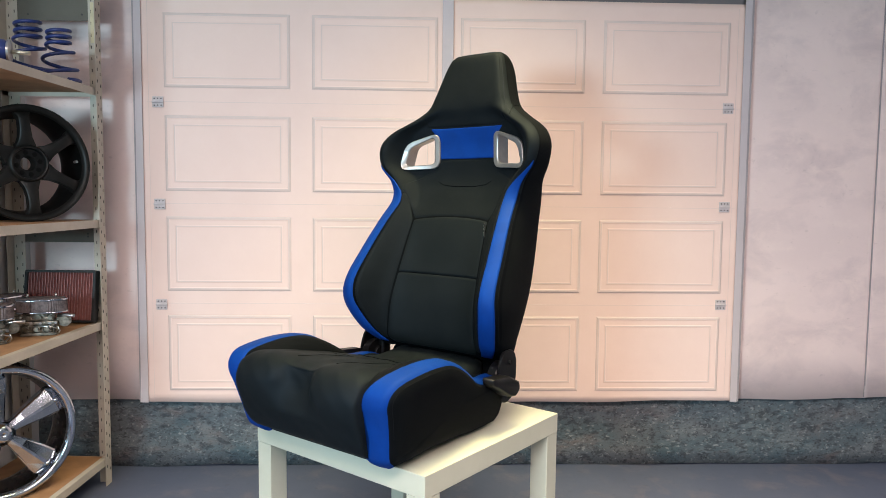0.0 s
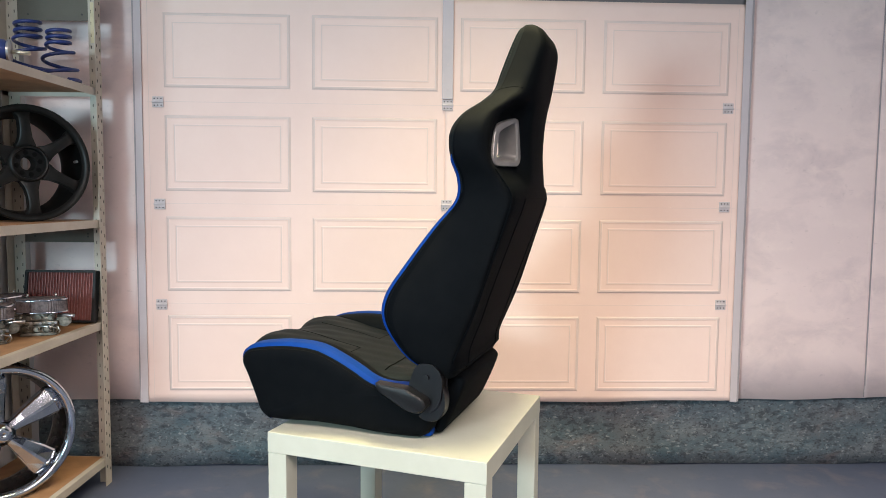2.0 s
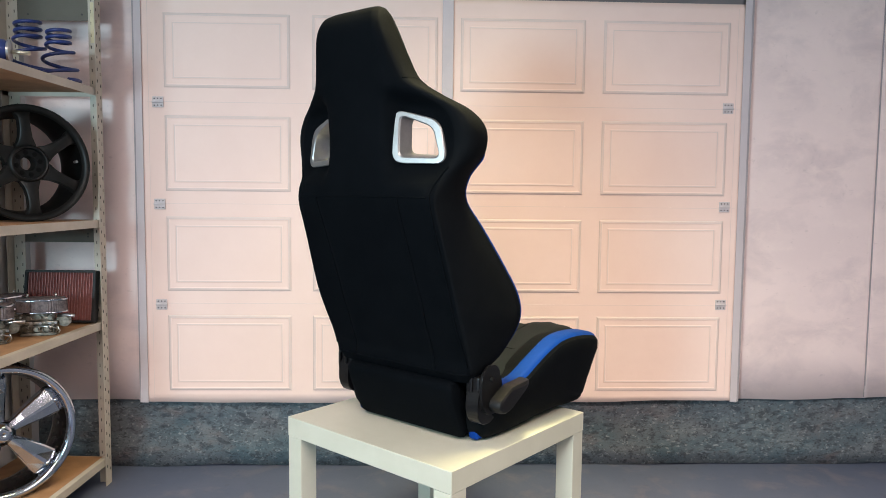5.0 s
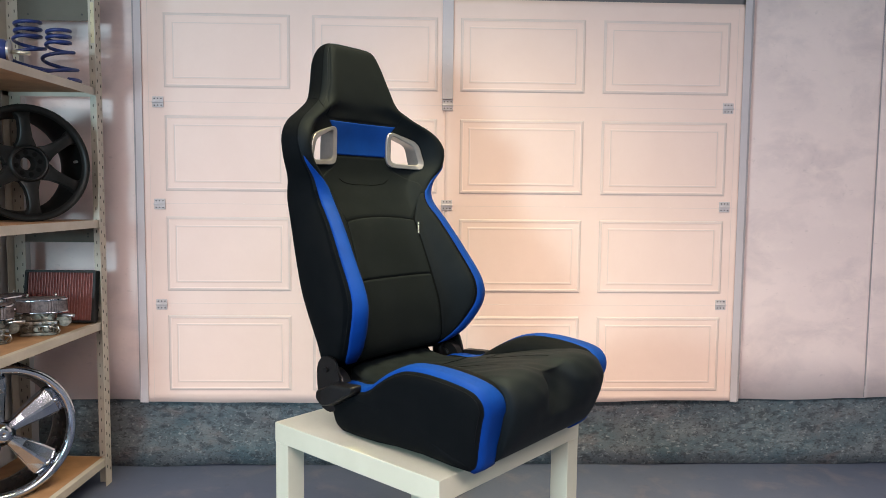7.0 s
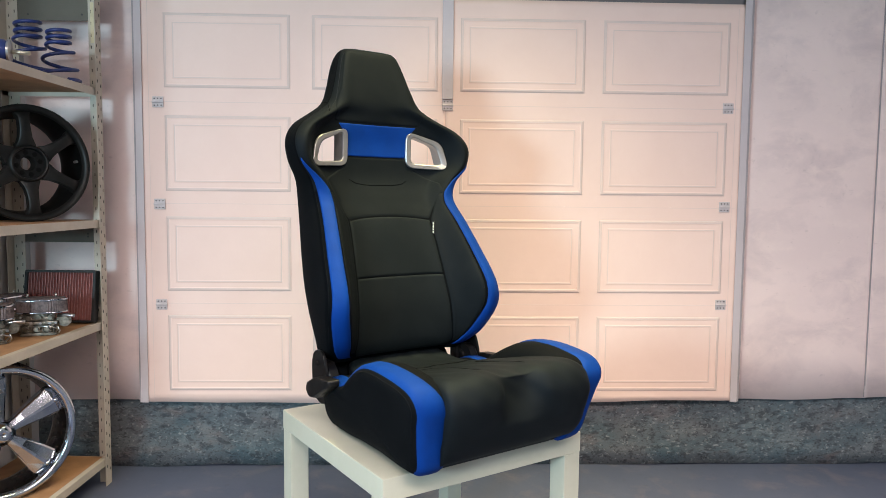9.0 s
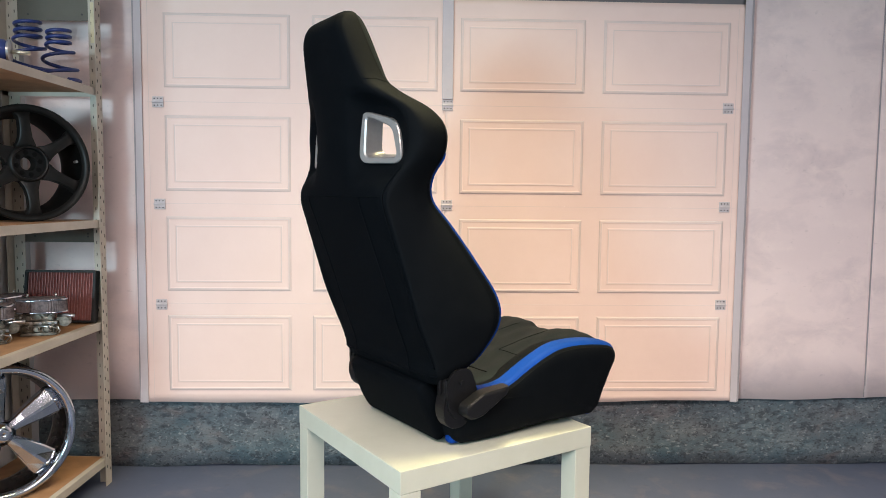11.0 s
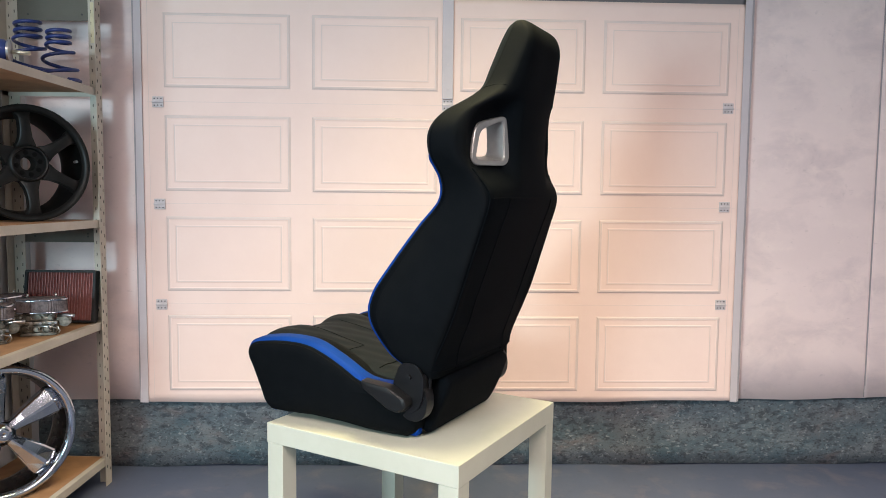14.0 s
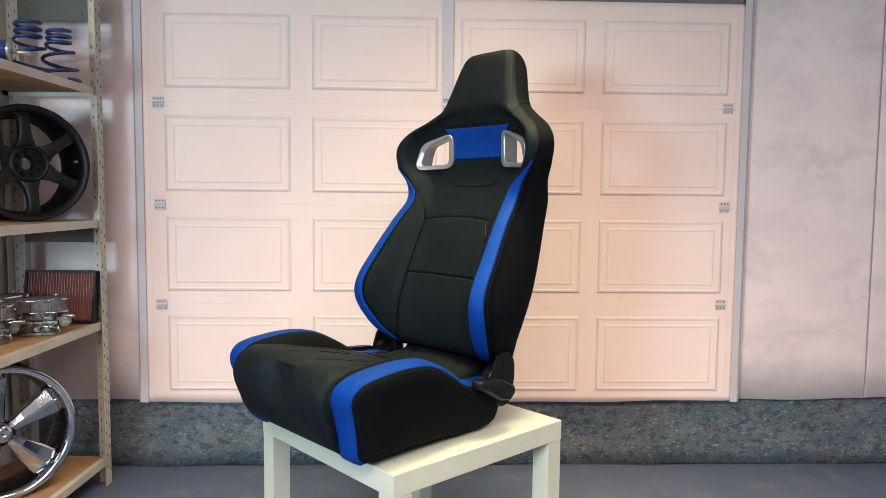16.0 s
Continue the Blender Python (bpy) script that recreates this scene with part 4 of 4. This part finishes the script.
def panel_filter(m):
    f = empty("panel_air_filter", "red pleated panel air filter with a black rubber frame", "air filter", m)
    W, H = 0.243, 0.178
    bm = bmesh.new()
    o, i = rounded([(0, 0), (W, 0), (W, H), (0, H)], 0.006, 3), rounded([(0.010, 0.008), (W - 0.009, 0.008), (W - 0.009, H - 0.008), (0.010, H - 0.008)], 0.003, 3)
    rings = [[(x, y, z) for x, z in ring] for ring, y in ((o, 0.028), (o, 0.002), ([(x * 0.985 + W * 0.0075, z * 0.985 + H * 0.0075) for x, z in o], 0.0), (i, 0.0), (i, 0.028))]
    loft(bm, rings + [rings[0]], cap=False)
    part("frame", bm, RUBBER, f, "black rubber frame")
    bm = bmesh.new()
    n = 24
    lines = []
    for k in range(2 * n + 1):
        x = 0.009 + (W - 0.017) * k / (2 * n)
        lines.append([(x, 0.005 if k % 2 else 0.016, z) for z in (0.007, H - 0.007)])
    loft(bm, lines, close_u=False, cap=False)
    part("pleats", bm, PLEAT, f, "red cotton pleats")
    bm = bmesh.new()
    for k in range(1, 2 * n, 2):
        x = 0.009 + (W - 0.017) * k / (2 * n)
        box(bm, x - 0.0010, 0.0036, 0.008, x + 0.0010, 0.0052, H - 0.008)
    tagged(part("mesh_fold", bm, CREST, f, "pale pink wire mesh on the folds"), kind="stuff")
    return f


panel_filter(pose(-1.380, 0.555, SHELVES[2] + 0.004, -9, 0, 0))


def carburettor(m):
    c = empty("carburettor", "cast aluminium carburettor with an oval chrome-topped air filter", "carburettor", m)

    def oval(a, b, n=48):
        # a stadium outline
        out = []
        for k in range(n):
            t = 2 * math.pi * k / n
            out.append(((a - b) * (1 if math.cos(t) > 0 else -1) * (abs(math.cos(t)) ** 0.15) + b * math.cos(t), b * math.sin(t)))
        return out

    A, B, z0 = 0.082, 0.048, 0.085
    bm = bmesh.new()
    n = 96
    rim = oval(A, B, n)
    loft(bm, [[(x * (0.99 if k % 2 else 0.935), y * (0.99 if k % 2 else 0.935), z) for k, (x, y) in enumerate(rim)] for z in (z0 + 0.001, z0 + 0.040)])
    part("filter_element", bm, GAUZE, c, "pleated dark gauze filter element")
    for z, nm, lab in ((z0 + 0.040, "lid", "dark gauze lid with a chrome rim"), (z0 - 0.004, "filter_base", "chrome filter base plate")):
        bm = bmesh.new()
        loft(bm, [[(x * k, y * k, z + h) for x, y in oval(A, B, 48)] for k, h in ((0.98, 0.0), (1.015, 0.0006), (1.018, 0.0022), (1.0, 0.0048), (0.95, 0.0056))])
        lid = part(nm, bm, CHROME, c, lab, True)
        lid.data.set_sharp_from_angle(angle=radians(30))
        if nm == "lid":
            bm = bmesh.new()
            loft(bm, [[(x * k, y * k, z + h) for x, y in oval(A, B, 48)] for k, h in ((0.93, 0.0048), (0.93, 0.0064), (0.85, 0.0080), (0.1, 0.0083))])
            part("gauze", bm, GAUZE, lid, "dark gauze top", True)
            for x in (-0.045, 0.045):
                bm = bmesh.new()
                disc(bm, 0.004, 0.009, 0.022, pose(x, 0, z), 10)
                part("wing_nut", bm, STEEL, lid, "bright steel nut", True)
    bm = bmesh.new()
    box(bm, -0.066, -0.034, 0.0, 0.050, 0.034, 0.012, 0.003)
    box(bm, -0.060, -0.030, 0.012, 0.044, 0.030, 0.040, 0.005)
    box(bm, -0.070, -0.036, 0.040, 0.054, 0.036, 0.052, 0.003)
    box(bm, -0.055, -0.030, 0.052, 0.040, 0.030, 0.080, 0.004)
    ob = part("body", bm, CAST, c, "rough cast aluminium body")
    for x in (-0.045, -0.012, 0.022):
        bm = bmesh.new()
        disc(bm, 0.011, 0.0, 0.016, pose(x, -0.028, 0.027, 90), 16)
        disc(bm, 0.007, 0.016, 0.024, pose(x, -0.028, 0.027, 90), 6)
        disc(bm, 0.008, 0.0, 0.014, pose(x + 0.008, -0.028, 0.066, 90), 12)
        part("jet_plug", bm, CAST, ob)
    # cover screws, bowl vents, ribs and the pump housing
    for x in (-0.060, -0.030, 0.0, 0.030, 0.048):
        bm = bmesh.new()
        disc(bm, 0.0045, 0, 0.005, pose(x, -0.0365, 0.046, 90), 8)
        part("cover_screw", bm, STEEL, ob, "small bright screw")
    for x in (-0.062, -0.028, 0.006, 0.038):
        bm = bmesh.new()
        box(bm, x - 0.002, -0.034, 0.010, x + 0.002, -0.028, 0.041, 0.0008, 1)
        part("rib", bm, CAST, ob)
    for x in (-0.034, 0.018):
        bm = bmesh.new()
        turned(bm, [(0.014, 0.054), (0.020, 0.054), (0.022, 0.060), (0.019, 0.066), (0.021, 0.078), (0.025, 0.084), (0.014, 0.084)], 24, pose(x, -0.012, 0))
        part("barrel", bm, CAST, ob, "cast intake barrel", True).data.set_sharp_from_angle(angle=radians(35))
    bm = bmesh.new()
    disc(bm, 0.017, 0, 0.010, pose(-0.070, -0.010, 0.028, 90, 0, -50), 20)
    disc(bm, 0.010, 0.010, 0.018, pose(-0.070, -0.010, 0.028, 90, 0, -50), 16)
    part("pump_housing", bm, CAST, ob)
    bm = bmesh.new()
    tube(bm, [(0.028 + 0.0045 * math.cos(k * 0.9), -0.047 + 0.0045 * math.sin(k * 0.9), 0.012 + k * 0.0007) for k in range(42)], 0.0009, 5)
    part("return_spring", bm, STEEL, c, "thin steel return spring", True)
    bm = bmesh.new()
    disc(bm, 0.022, 0, 0.014, pose(0.072, -0.004, 0.050, 90), 24)
    disc(bm, 0.016, 0.014, 0.022, pose(0.072, -0.004, 0.050, 90), 24)
    box(bm, 0.044, -0.012, 0.040, 0.066, 0.010, 0.062, 0.003)
    part("choke_housing", bm, CAST, c)
    bm = bmesh.new()
    tube(bm, [(0.050, -0.01, 0.066), (0.075, -0.02, 0.070), (0.098, -0.026, 0.068), (0.106, -0.028, 0.066)], 0.0065, 10)
    part("fuel_pipe", bm, STEEL, c, smooth=True)
    bm = bmesh.new()
    tube(bm, [(0.044, -0.034, 0.010), (0.056, -0.040, 0.026), (0.030, -0.041, 0.034), (-0.02, -0.041, 0.036)], 0.0035, 8)
    tube(bm, [(0.052, -0.034, 0.004), (0.060, -0.040, 0.018), (0.054, -0.042, 0.034)], 0.003, 8)
    part("linkage", bm, STEEL, c, smooth=True)
    return tagged(c, group="carburettors on the shelf")


SMALL = Matrix.Diagonal((0.87, 0.87, 0.87, 1))
one = carburettor(pose(-1.205, 0.375, SHELVES[2], 0, 0, 20) @ SMALL)
copy_thing(one, pose(-1.275, 0.215, SHELVES[2], 0, 0, 50))
copy_thing(one, pose(-1.352, 0.42, SHELVES[2], 0, 0, 75))


# ---- what moves ----
def motions():
    """The table and the seat turn together about one upright axis, and turn back."""
    turn = [(0.0, -38.3), (0.25, -44.7), (0.5, -52.4), (0.75, -61.9), (1.0, -72.1), (1.25, -82.3), (1.5, -92.0), (1.75, -101.2), (2.0, -109.7), (2.25, -117.3), (2.5, -124.2), (2.75, -130.4), (3.0, -137.1), (3.25, -144.5), (3.5, -154.1), (3.75, -166.0), (4.0, -177.6), (4.25, -188.4), (4.5, -199.0), (4.75, -209.3), (5.0, -220.5), (5.25, -231.8), (5.5, -243.7), (5.75, -256.6), (6.0, -268.9), (6.25, -280.2), (6.5, -291.5), (6.75, -300.9), (7.0, -310.9), (7.25, -321.9), (7.5, -332.9), (7.75, -344.5), (8.0, -356.2), (8.1, -360.6), (8.1567, -362.9), (8.2333, -359.9), (8.25, -359.2), (8.5, -349.3), (8.75, -337.5), (9.0, -326.3), (9.25, -315.2), (9.5, -304.7), (9.75, -295.3), (10.0, -284.6), (10.25, -273.5), (10.5, -261.6), (10.75, -248.8), (11.0, -236.5), (11.25, -225.0), (11.5, -213.5), (11.75, -203.2), (12.0, -192.7), (12.25, -182.0), (12.5, -170.8), (12.75, -158.7), (13.0, -148.0), (13.25, -140.0), (13.5, -133.0), (13.75, -126.7), (14.0, -120.1), (14.25, -112.9), (14.5, -104.7), (14.75, -95.7), (15.0, -86.2), (15.25, -76.2), (15.5, -66.0), (15.75, -56.0), (16.0, -47.6)]
    walk(table, [(t, pose(0, 0, 0, 0, 0, a)) for t, a in turn])
    walk(seat, [(t, pose(0, 0, 0, 0, 0, a + 1.2)) for t, a in turn])       # set down a little askew on the table


motions()
